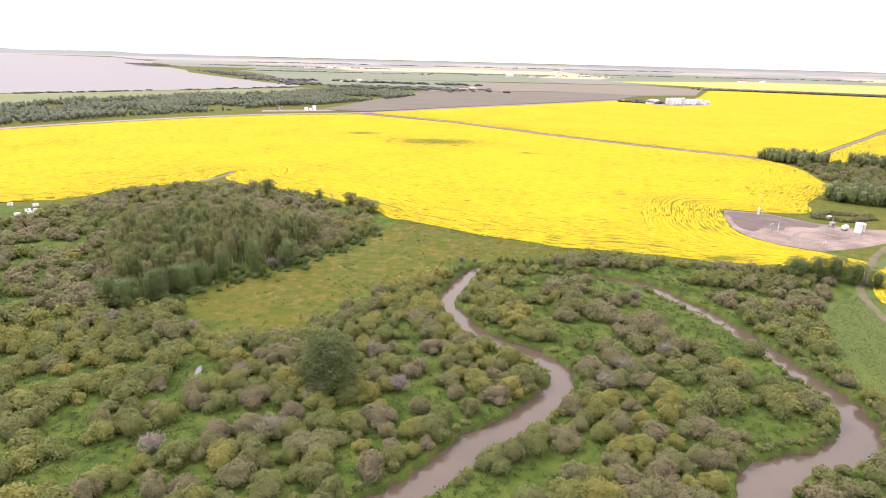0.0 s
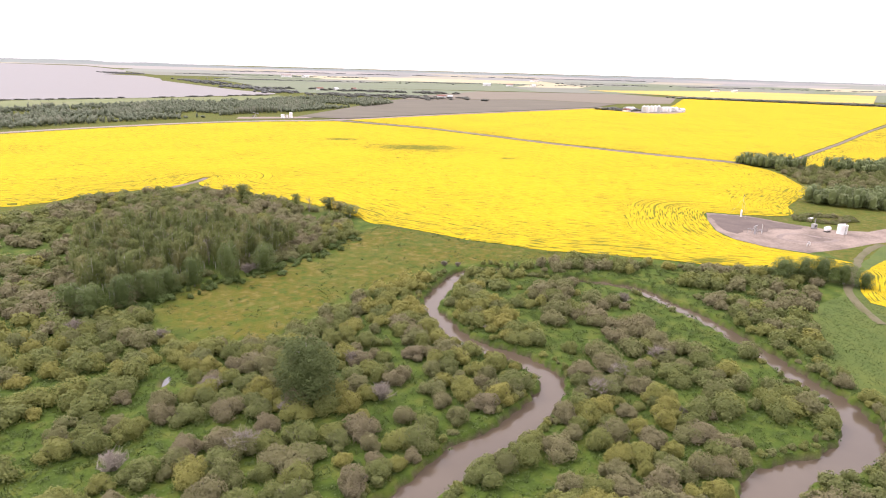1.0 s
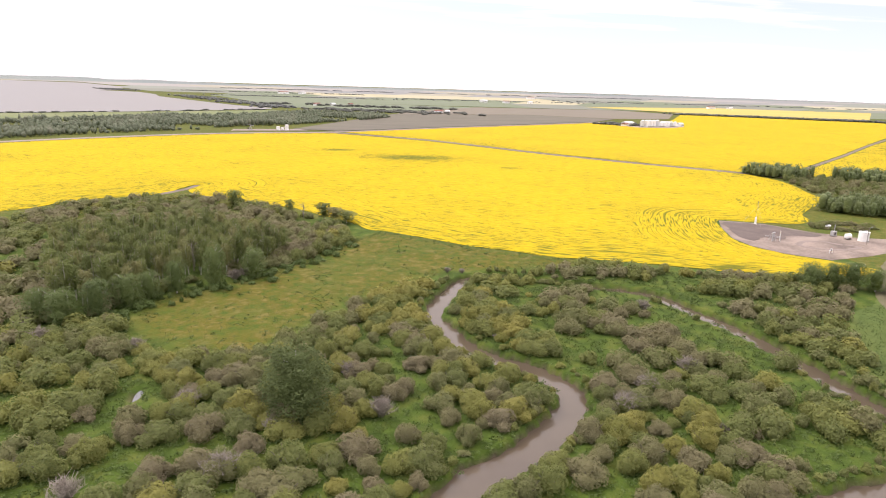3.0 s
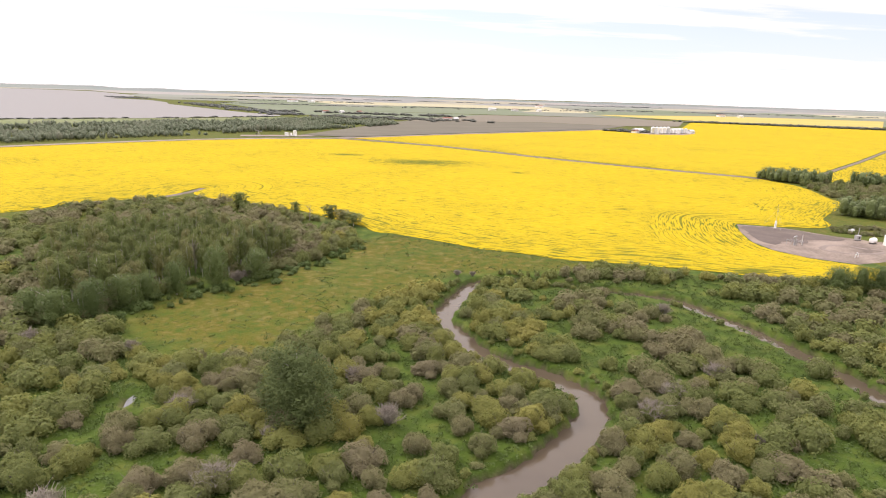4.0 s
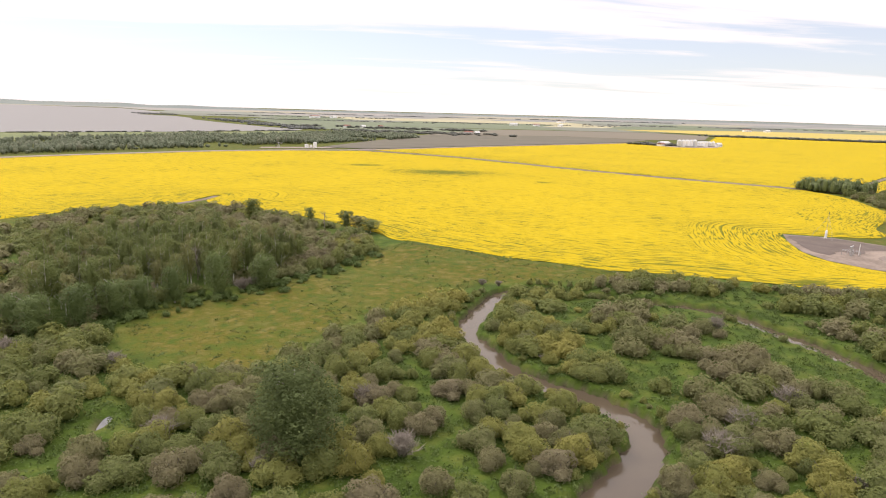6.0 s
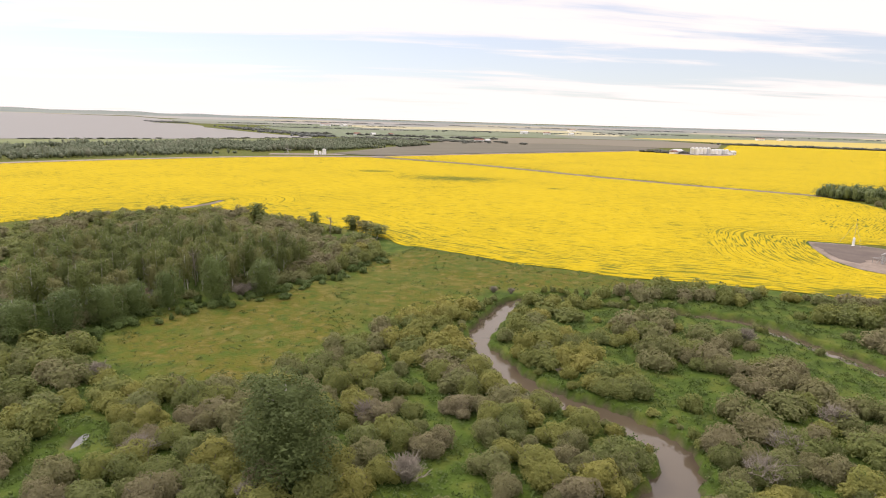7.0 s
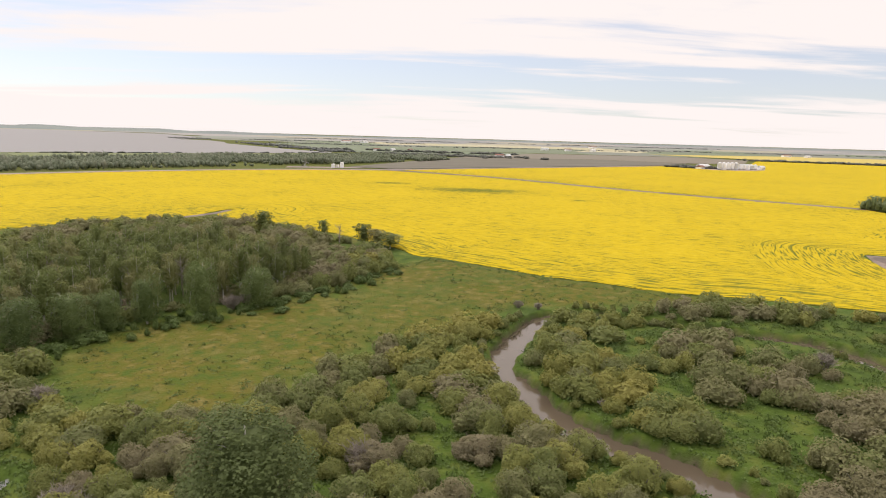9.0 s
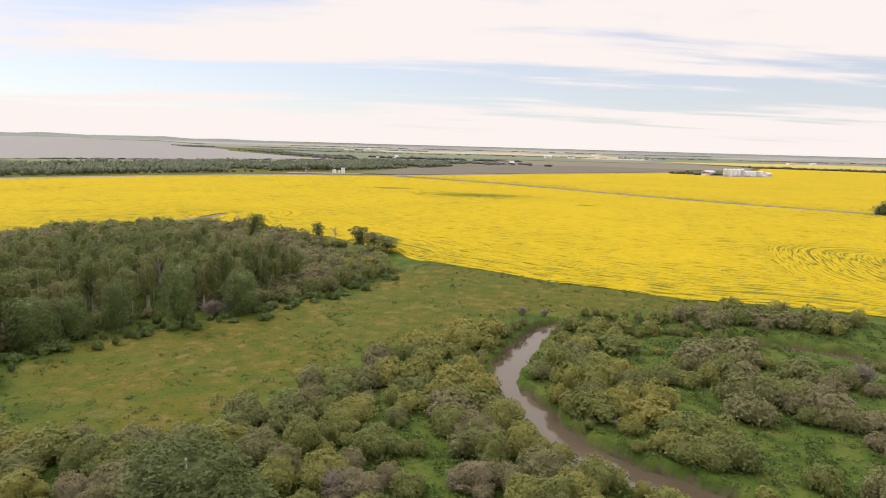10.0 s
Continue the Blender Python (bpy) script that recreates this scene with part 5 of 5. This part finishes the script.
# tall grass between the willows and rough tussocks on the meadow
def grass_mass(name, poly, n, low, high, mat, label, avoid_meadow):
    a = np.array(poly)
    px, py = r0.uniform(a[:, 0].min(), a[:, 0].max(), n), r0.uniform(a[:, 1].min(), a[:, 1].max(), n)
    ok = inside(px, py, poly)
    d, _, i = polyline_distance(px, py, creek_xy)
    ok &= d > np.interp(i, np.arange(len(creek_half)), creek_half) * 0.74 + 0.5
    if avoid_meadow:
        ok &= ~inside(px, py, MEADOW)
    px, py = px[ok], py[ok]
    k = len(px)
    z = ground_height(px, py)
    c = np.column_stack([px, py, z])
    vs = []
    for j in range(2):
        n = r0.normal(0, 0.45, (k, 3)) + (0, 0, 1)
        n /= np.linalg.norm(n, axis=1)[:, None]
        a = np.cross(n, r0.normal(size=(k, 3)))
        a /= np.linalg.norm(a, axis=1)[:, None]
        b = np.cross(n, a)
        h = r0.uniform(low, high, (k, 1))
        p = c + r0.normal(0, 0.25, (k, 3)) * (1, 1, 0) + h * (0, 0, 0.6)
        vs += [p - a * h * 0.6, p + a * h * 0.5 - b * h * 0.35, p + a * h * 0.2 + b * h * 0.6]
    v = np.stack(vs, 1).reshape(-1, 3)
    raw = raw_mesh(name, v, np.arange(len(v)).reshape(-1, 3), mat)
    return tagged(raw, label, "grass", kind="stuff")


grass_mass("tall_grass", VALLEY, 120000, 0.12, 0.34, M["grass_tuft"], "lush tall grass between the willows", True)
grass_mass("pasture_grass", [(122, 150), (98, 127.5), (90.5, 106), (87, 80), (128, 80), (140, 150)], 26000, 0.10, 0.28, M["grass_tuft"], "long green grass of the pasture by the creek", False)
grass_mass("meadow_tussocks", MEADOW, 16000, 0.08, 0.26, M["tussock"], "short dry tussocks of the olive meadow", False)


# ---- built things ----
def part(name, bm, mat, parent, label=""):
    me = bpy.data.meshes.new(name)
    bm.to_mesh(me)
    bm.free()
    me.materials.append(mat)
    ob = new(name, me)
    ob.parent = parent
    return tagged(ob, label)


def box(x, y, z, w, d, h, bevel=0.03, turn=0.0):
    """A box with its base centre at x, y, z."""
    bm = bmesh.new()
    bmesh.ops.create_cube(bm, size=1, matrix=pose(x, y, z + h / 2, 0, 0, turn) @ Matrix.Diagonal((w, d, h, 1)))
    if bevel:
        bmesh.ops.bevel(bm, geom=bm.edges[:], offset=bevel, segments=1, affect="EDGES")
    return bm


def drum(rings, sides=24, x=0.0, y=0.0):
    """A turned body from (radius, z) rings, closed at both ends."""
    bm = bmesh.new()
    loops = [[bm.verts.new((x + math.cos(2 * math.pi * k / sides) * r, y + math.sin(2 * math.pi * k / sides) * r, z)) for k in range(sides)] for r, z in rings]
    for a, b in zip(loops, loops[1:]):
        for k in range(sides):
            bm.faces.new((a[k], a[(k + 1) % sides], b[(k + 1) % sides], b[k]))
    bm.faces.new(loops[0][::-1])
    bm.faces.new(loops[-1])
    return bm


def rod(a, b, thick=0.05, sides=8):
    a, b = Vector(a), Vector(b)
    bm = bmesh.new()
    m = Matrix.Translation((a + b) / 2) @ (b - a).to_track_quat("Z", "Y").to_matrix().to_4x4()
    bmesh.ops.create_cone(bm, cap_ends=True, segments=sides, radius1=thick, radius2=thick, depth=(b - a).length, matrix=m)
    return bm


def merged(*bms):
    res = bmesh.new()
    for b in bms:
        me = bpy.data.meshes.new("tmp")
        b.to_mesh(me)
        b.free()
        res.from_mesh(me)
        bpy.data.meshes.remove(me)
    return res


def base_at(name, x, y, turn=0.0, lift=0.0, label="", category="", group=""):
    ob = new(name)
    ob.matrix_basis = pose(x, y, float(ground_height(x, y)) + lift, 0, 0, turn)
    return tagged(ob, label, category, group)


def storage_tank(x, y, radius, height, label, lift=0.1, ladder=True):
    t = base_at("storage_tank", x, y, 0, lift, label, "tank")
    part("shell", drum([(radius * 1.02, 0), (radius * 1.02, 0.12), (radius, 0.14), (radius, height * 0.33), (radius * 1.008, height * 0.335), (radius, height * 0.34), (radius, height * 0.66),
                        (radius * 1.008, height * 0.665), (radius, height * 0.67), (radius, height)], 36), M["white_paint"], t)
    part("roof", drum([(radius * 1.03, height + 0.002), (radius * 1.03, height + 0.06), (radius * 0.1, height + radius * 0.14)], 36), M["white_paint"], t)
    part("hatch", drum([(0.3, height + 0.05), (0.3, height + 0.55), (0.33, height + 0.56), (0.33, height + 0.62)], 12, radius * 0.35, 0), M["steel_grey"], t)
    part("outlet_pipe", rod((0, -radius + 0.1, 0.4), (0, -radius - 0.9, 0.4), 0.1), M["steel_dark"], t)
    if ladder:
        lad = part("ladder", merged(rod((-0.25, -radius - 0.15, 0), (-0.25, -radius - 0.15, height + 0.9), 0.04), rod((0.25, -radius - 0.15, 0), (0.25, -radius - 0.15, height + 0.9), 0.04)), M["steel_grey"], t)
        for k in range(int(height / 0.4)):
            part("rung", rod((-0.25, -radius - 0.15, 0.3 + k * 0.4), (0.25, -radius - 0.15, 0.3 + k * 0.4), 0.025, 5), M["steel_grey"], lad)
    return t


storage_tank(174.5, 211.5, 1.68, 3.3, "white cylindrical oil tank on the gravel pad")


def skid_tank(x, y):
    t = base_at("skid_tank", x, y, 20, 0.12, "small white horizontal tank on a steel skid", "tank")
    body = drum([(0.25, -1.15), (0.8, -1.05), (0.9, -0.9), (0.9, 0.9), (0.8, 1.05), (0.25, 1.15)], 24)
    bmesh.ops.transform(body, matrix=pose(0, 0, 1.25, 0, 90, 0), verts=body.verts)
    part("vessel", body, M["white_paint"], t)
    part("skid", merged(box(0, -0.55, 0, 2.4, 0.16, 0.3), box(0, 0.55, 0, 2.4, 0.16, 0.3), box(-0.8, 0, 0.1, 0.16, 1.2, 0.4), box(0.8, 0, 0.1, 0.16, 1.2, 0.4)), M["steel_dark"], t)
    part("vent", rod((0.4, 0, 2.1), (0.4, 0, 2.8), 0.06), M["steel_grey"], t)


skid_tank(170.6, 214.0)


def separator(x, y):
    t = base_at("separator_unit", x, y, 10, 0.12, "grey steel separator cabinet with a stack", "equipment")
    part("cabinet", box(0, 0, 0.2, 1.7, 1.3, 1.7, 0.05), M["steel_grey"], t)
    part("hatch", box(0, -0.68, 0.7, 0.7, 0.08, 0.8, 0.02), M["steel_dark"], t)
    part("skid", merged(box(-0.7, 0, 0, 0.18, 1.6, 0.2), box(0.7, 0, 0, 0.18, 1.6, 0.2)), M["steel_dark"], t)
    part("stack", rod((0.45, 0.3, 1.85), (0.45, 0.3, 4.2), 0.13, 12), M["steel_grey"], t)


separator(169.0, 219.0)


def flare_stack(x, y):
    t = base_at("flare_stack", x, y, 0, 0.12, "slim white flare stack at the corner of the pad", "flare stack")
    part("base_drum", drum([(0.55, 0), (0.55, 0.08), (0.36, 0.1), (0.36, 2.5), (0.14, 2.9)], 16), M["white_paint"], t)
    part("mast", rod((0, 0, 2.8), (0, 0, 8.6), 0.04, 10), M["steel_grey"], t)
    part("tip", drum([(0.08, 8.6), (0.14, 8.7), (0.14, 9.1), (0.12, 9.1)], 12), M["steel_dark"], t)
    for k in range(3):
        a = radians(120 * k + 20)
        part("guy_wire", rod((0, 0, 7.6), (math.cos(a) * 4.5, math.sin(a) * 4.5, 0.0), 0.02, 4), M["steel_grey"], t)


flare_stack(152.0, 239.5)


def wellhead(x, y, turn, label):
    t = base_at("wellhead", x, y, turn, 0.12, label, "wellhead")
    part("casing", drum([(0.35, 0), (0.35, 0.3), (0.2, 0.32), (0.2, 1.0), (0.3, 1.02), (0.3, 1.15), (0.16, 1.17), (0.16, 2.0), (0.24, 2.02), (0.24, 2.15), (0.1, 2.2), (0.1, 2.6)], 14), M["steel_grey"], t)
    part("wing_valve", merged(rod((0.1, 0, 1.5), (0.9, 0, 1.5), 0.1), rod((0.6, 0, 1.5), (0.6, 0, 1.95), 0.06), rod((0.9, 0, 1.5), (0.9, 0, 0), 0.07)), M["steel_grey"], t)
    for k in range(4):
        a = radians(90 * k + 45)
        part("guard_post", rod((math.cos(a) * 2.4, math.sin(a) * 2.4, 0), (math.cos(a) * 2.4, math.sin(a) * 2.4, 1.7), 0.06), M["steel_grey"], t)
    for k in range(4):
        a, b = radians(90 * k + 45), radians(90 * k + 135)
        part("guard_rail", rod((math.cos(a) * 2.4, math.sin(a) * 2.4, 1.55), (math.cos(b) * 2.4, math.sin(b) * 2.4, 1.55), 0.045), M["steel_grey"], t)
    return t


w = wellhead(140.5, 212.5, 15, "dark steel wellhead inside guard rails")
part("sign_post", rod((2.9, -0.4, 0), (2.9, -0.4, 3.4), 0.09), M["white_paint"], w, "white marker post")
part("beam", box(0, 0, 2.6, 3.0, 0.3, 0.35, 0.03, 20), M["steel_grey"], w)
for sx in (-1.2, 0.6):
    part("strut", rod((sx, -0.8, 0), (sx * 0.3, 0, 2.7), 0.07), M["steel_grey"], w)
    part("strut", rod((sx, 0.8, 0), (sx * 0.3, 0, 2.7), 0.07), M["steel_grey"], w)


def valve_group(x, y):
    t = base_at("valve_group", x, y, 25, 0.1, "low white pipe riser and valves at the edge of the pad", "pipework")
    part("riser", merged(rod((-0.9, 0, 0), (-0.9, 0, 1.0), 0.11), rod((-0.9, 0, 0.95), (0.9, 0, 0.95), 0.11), rod((0.9, 0, 0.95), (0.9, 0, 0), 0.11)), M["white_paint"], t)
    part("valve", drum([(0.3, 0.8), (0.3, 1.1), (0.1, 1.12), (0.1, 1.5), (0.28, 1.52), (0.28, 1.56)], 12), M["steel_grey"], t)


valve_group(149.5, 196.0)
p = base_at("yard_light_pole", 171, 206.0, 0, 0.05, "thin dark wooden light pole by the tank", "pole")
part("pole", rod((0, 0, -0.3), (0, 0, 6.2), 0.06), M["pole_wood"], p)
part("lamp_arm", rod((0, 0, 6.0), (0.9, 0, 6.3), 0.04), M["steel_grey"], p)
part("lamp_head", box(1.0, 0, 6.2, 0.4, 0.22, 0.14, 0.03), M["steel_grey"], p)
p = base_at("pump_shack", 176.5, 231.0, 12, 0.0, "small white shack among the slough shrubs", "shack")
p.scale = (0.72, 0.72, 0.72)
part("wall", box(0, 0, 0, 2.0, 1.8, 1.9, 0.02), M["white_paint"], p)
roof = bmesh.new()
rv = [roof.verts.new(v) for v in ((-1.15, -1.05, 1.9), (1.15, -1.05, 1.9), (1.15, 1.05, 1.9), (-1.15, 1.05, 1.9), (-1.15, 0, 2.4), (1.15, 0, 2.4))]
for f in ((0, 1, 5, 4), (2, 3, 4, 5), (0, 4, 3), (1, 2, 5), (3, 2, 1, 0)):
    roof.faces.new([rv[i] for i in f])
part("roof", roof, M["roof_tin"], p)
part("door", box(0.3, -0.93, 0.05, 0.75, 0.06, 1.6, 0.01), M["steel_grey"], p)
tagged(strip("wheel_loop", [(150 + 12 * 1.0, 206), (158, 211), (151, 211), (146, 206), (150, 201), (158, 200), (166, 203), (163, 206)], 3.0, M["loop_soil"], 0.16, 2.0, 0.5, 0.01), "oval of darker wheel tracks on the pad", "track", kind="structure")


def hive_pallet(x, y, turn):
    t = base_at("beehive_pallet", x, y, turn, 0.0, "white wooden beehives standing on a pallet in the grass", "beehives", "beehives by the canola")
    part("pallet", merged(box(0, 0, 0.1, 2.1, 1.5, 0.05, 0.01), *[box(0, d, 0, 2.1, 0.12, 0.1, 0.01) for d in (-0.65, 0, 0.65)]), M["pallet_wood"], t)
    for sx in (-0.52, 0.52):
        for sy in (-0.36, 0.36):
            hive = part("hive", merged(box(sx, sy, 0.15, 0.82, 0.58, 0.42, 0.02), box(sx, sy, 0.575, 0.80, 0.56, 0.40, 0.02)), M["white_paint"], t)
            part("lid", box(sx, sy, 0.98, 0.88, 0.64, 0.09, 0.02), M["galvanised"], hive)


for x, y, turn in ((-144, 251, 20), (-134.5, 238, -10), (-133.5, 243, 30), (-130.5, 243.5, 5), (-134.5, 250.5, 50), (-131, 240, 80)):
    hive_pallet(x, y, turn)

# small oil site by the gravel road
far_region("site_gravel", [(-128, 672), (-60, 692), (-52, 700), (-66, 712), (-130, 694)], 12, M["gravel"], 0.3, "gravel yard of a small oil site by the road", "yard")
storage_tank(-84, 690, 1.9, 3.6, "white tank at the oil site by the road", 0.3, False)
storage_tank(-76, 694, 1.9, 5.4, "taller white tank at the oil site by the road", 0.3, False)
storage_tank(-80.5, 697, 1.3, 2.6, "low white tank at the oil site by the road", 0.3, False)


def pumpjack(x, y, turn):
    t = base_at("pumpjack", x, y, turn, 0.3, "grey steel pumpjack standing still by the road", "pumpjack")
    part("base", box(0, 0, 0, 6.0, 1.4, 0.35, 0.03), M["steel_grey"], t)
    part("samson_post", merged(rod((-1.2, -0.8, 0.3), (0, 0, 4.6), 0.14), rod((-1.2, 0.8, 0.3), (0, 0, 4.6), 0.14), rod((1.0, -0.7, 0.3), (0, 0, 4.6), 0.14), rod((1.0, 0.7, 0.3), (0, 0, 4.6), 0.14)), M["steel_grey"], t)
    beam = box(0, 0, 0, 6.2, 0.35, 0.5, 0.04)
    bmesh.ops.transform(beam, matrix=pose(0, 0, 4.5, 0, 14, 0), verts=beam.verts)
    part("walking_beam", beam, M["steel_grey"], t)
    head = box(0, 0, 0, 0.6, 0.45, 1.7, 0.15)
    bmesh.ops.transform(head, matrix=pose(3.1, 0, 3.0, 0, 10, 0), verts=head.verts)
    part("horse_head", head, M["steel_grey"], t)
    part("counterweight", merged(box(-2.5, -0.5, 1.0, 1.5, 0.25, 1.2, 0.1), box(-2.5, 0.5, 1.0, 1.5, 0.25, 1.2, 0.1)), M["steel_dark"], t)
    part("polish_rod", rod((3.3, 0, 0), (3.3, 0, 3.2), 0.05), M["steel_dark"], t)


pumpjack(-112, 690, 30)


# farmyard with grain bins
def grain_bin(x, y, radius, height, hopper, mat, label):
    t = base_at("grain_bin", x, y, 0, 0.0, label, "grain bin", "grain bins of the farmyard")
    low = 1.6 if hopper else 0.1
    rings = [(radius, low)]
    for k in range(1, 9):
        z = low + (height - low) * k / 8
        rings += [(radius, z - 0.12), (radius * 1.015, z - 0.06), (radius, z)]
    part("wall", drum(rings, 22), mat, t)
    part("roof", drum([(radius * 1.04, height + 0.003), (radius * 1.04, height + 0.08), (0.45, height + radius * 0.55), (0.45, height + radius * 0.55 + 0.3)], 22), M["roof_tin"], t)
    if hopper:
        part("hopper", drum([(0.3, 0.5), (radius * 0.98, low - 0.003)], 22), mat, t)
        for k in range(6):
            a = radians(60 * k)
            part("leg", rod((math.cos(a) * radius * 0.95, math.sin(a) * radius * 0.95, -0.1), (math.cos(a) * radius * 0.95, math.sin(a) * radius * 0.95, low + 0.3), 0.12, 6), M["steel_grey"], t)


far_region("farmyard", [(372, 925), (396, 876), (450, 884), (492, 926), (505, 960), (450, 985), (395, 960)], 14, M["gravel"], 0.35, "gravel farmyard with bins and sheds", "yard")
for k in range(10):
    x, y = 408 + k * 7.6, 893 + k * 3.9
    tall_bin = k < 5
    grain_bin(x, y, 3.2 if tall_bin else 2.9, 9.2 if tall_bin else 6.6, k % 3 != 1, M["white_paint"] if k % 4 else M["galvanised"], "tall white steel grain bin" if tall_bin else "lower steel grain bin with a conical roof")


def gable_house(name, x, y, w, d, h, rise, turn, wall, roofing, label, category, lift=0.0, windows=2):
    t = base_at(name, x, y, turn, lift, label, category)
    part("wall", box(0, 0, -0.3, w, d, h + 0.3, 0), wall, t)
    bm = bmesh.new()
    a, b = w / 2 + 0.4, d / 2 + 0.5
    v = [bm.verts.new(q) for q in ((-a, -b, h), (a, -b, h), (a, b, h), (-a, b, h), (-a, 0, h + rise), (a, 0, h + rise))]
    for f in ((0, 1, 5, 4), (2, 3, 4, 5), (0, 4, 3), (1, 2, 5), (3, 2, 1, 0)):
        bm.faces.new([v[i] for i in f])
    part("roof", bm, roofing, t)
    part("door", box(-w * 0.1, -d / 2 - 0.03, 0, w * 0.16, 0.1, min(2.4, h * 0.8), 0), M["steel_grey"], t)
    for k in range(windows):
        part("window", box(w * (0.18 + 0.2 * k), -d / 2 - 0.03, h * 0.45, 1.2, 0.08, 1.1, 0), M["glass_dark"], t)


for x, y, w_, d_, h_, turn, wall, roofing, label in ((402, 930, 16, 10, 4.5, 20, "white_paint", "roof_tin", "long pale machine shed with a tin roof"), (390, 912, 10, 8, 3.2, 35, "white_paint", "roof_red", "white farmhouse among the yard trees"),
                                                   (470, 945, 18, 11, 5.0, 20, "galvanised", "roof_tin", "grey steel machine shed behind the bins"), (488, 934, 9, 7, 4.0, 20, "white_paint", "roof_tin", "small white shed at the end of the bins")):
    gable_house("farm_building", x, y, w_, d_, h_, 2.2, turn, M[wall], M[roofing], label, "building")
for k, (x, y, w_, h_) in enumerate(((150, 1225, 16, 4), (168, 1232, 9, 3.4), (-95, 1480, 14, 4), (-60, 1500, 12, 4), (-20, 1520, 14, 4), (440, 2250, 26, 7), (520, 2240, 22, 6), (610, 2250, 18, 6), (-330, 2900, 40, 8), (-250, 2920, 30, 8), (1250, 2150, 26, 7), (1330, 2160, 20, 6), (900, 3300, 36, 9))):
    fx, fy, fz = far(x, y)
    gable_house("far_farmhouse", fx, fy, w_, w_ * 0.6, h_, 2.5, 15 * (k % 5), M["white_paint"], M["roof_tin"] if k % 2 else M["roof_red"], "white farm building far across the fields", "building")


# leafy herbs and young willow shoots in the openings and along the banks
herb = [leaf_cloud(np.array([(r0.normal(0, 0.35), r0.normal(0, 0.35), r0.uniform(0.05, 0.3)) for _ in range(5)]), [0.3] * 5, 46, 0.13, r0, 0.8) for k in range(5)]
hp = scatter(VALLEY, 1.35, r0)
hd, _, hi = polyline_distance(hp[:, 0], hp[:, 1], creek_xy)
ok = (hd > np.interp(hi, np.arange(len(creek_half)), creek_half) * 0.84 + 0.5) & ~inside(hp[:, 0], hp[:, 1], MEADOW) & ~inside(hp[:, 0], hp[:, 1], STAND) & (hp[:, 1] < 190) & (np.abs(hp[:, 0] - 10) < 110)
hp = hp[ok & (r0.uniform(size=len(hp)) < 0.62)]
n_h = len(hp)
spread_mass("green_herbs", herb, hp, r0.uniform(0.7, 1.6, n_h), r0.uniform(0.6, 1.7, n_h), r0.uniform(0, 1, n_h), M["herb_leaf"], "lush green herbs and shoots among the willows", "herbs")


# heap of old poles leaning together at the edge of the stand
heap = base_at("pole_heap", -51.0, 174.0, 0, 0.0, "heap of weathered poles leaning together like a tipi", "pole heap")
for k in range(13):
    a = radians(k * 27.7)
    part("pole", rod((math.cos(a) * 1.7, math.sin(a) * 1.4, -0.1), (math.cos(a + 3.3) * 0.35, math.sin(a + 3.3) * 0.35, 2.6 + 0.35 * math.sin(k * 2.3)), 0.085, 6), M["pallet_wood"], heap)

# green tufts of herbs over the meadow, thickest along its edges
mp_ = scatter(MEADOW, 1.3, r0)
md = polyline_distance(mp_[:, 0], mp_[:, 1], MEADOW, closed=True)[0]
patchy = np.array([noise.noise((x * 0.13, y * 0.13, 6.0)) for x, y in mp_])
mp_ = mp_[r0.uniform(size=len(mp_)) < np.where(md < 5, 0.42, np.clip(patchy * 1.4 - 0.12, 0.004, 0.6))]
n_h = len(mp_)
spread_mass("meadow_herbs", herb, mp_, r0.uniform(0.5, 1.3, n_h), r0.uniform(0.35, 1.0, n_h), r0.uniform(0, 1, n_h), M["herb_leaf"], "green tufts of herbs over the grassy meadow", "herbs")

# the willows go on down the valley
r1 = np.random.default_rng(77)
south = scatter([(-70, 59), (92, 59), (84, -8), (-62, -8)], 4.4, r1)
south = south[free_of(south[:, 0], south[:, 1], 1.6)]
n_d = len(south)
spread_mass("willow_thicket", mass, south, r1.uniform(1.1, 1.9, n_d), r1.uniform(1.0, 1.6, n_d), r1.uniform(0, 1, n_d), M["willow_leaf_mass"], "willow thicket further down the creek", "thicket")
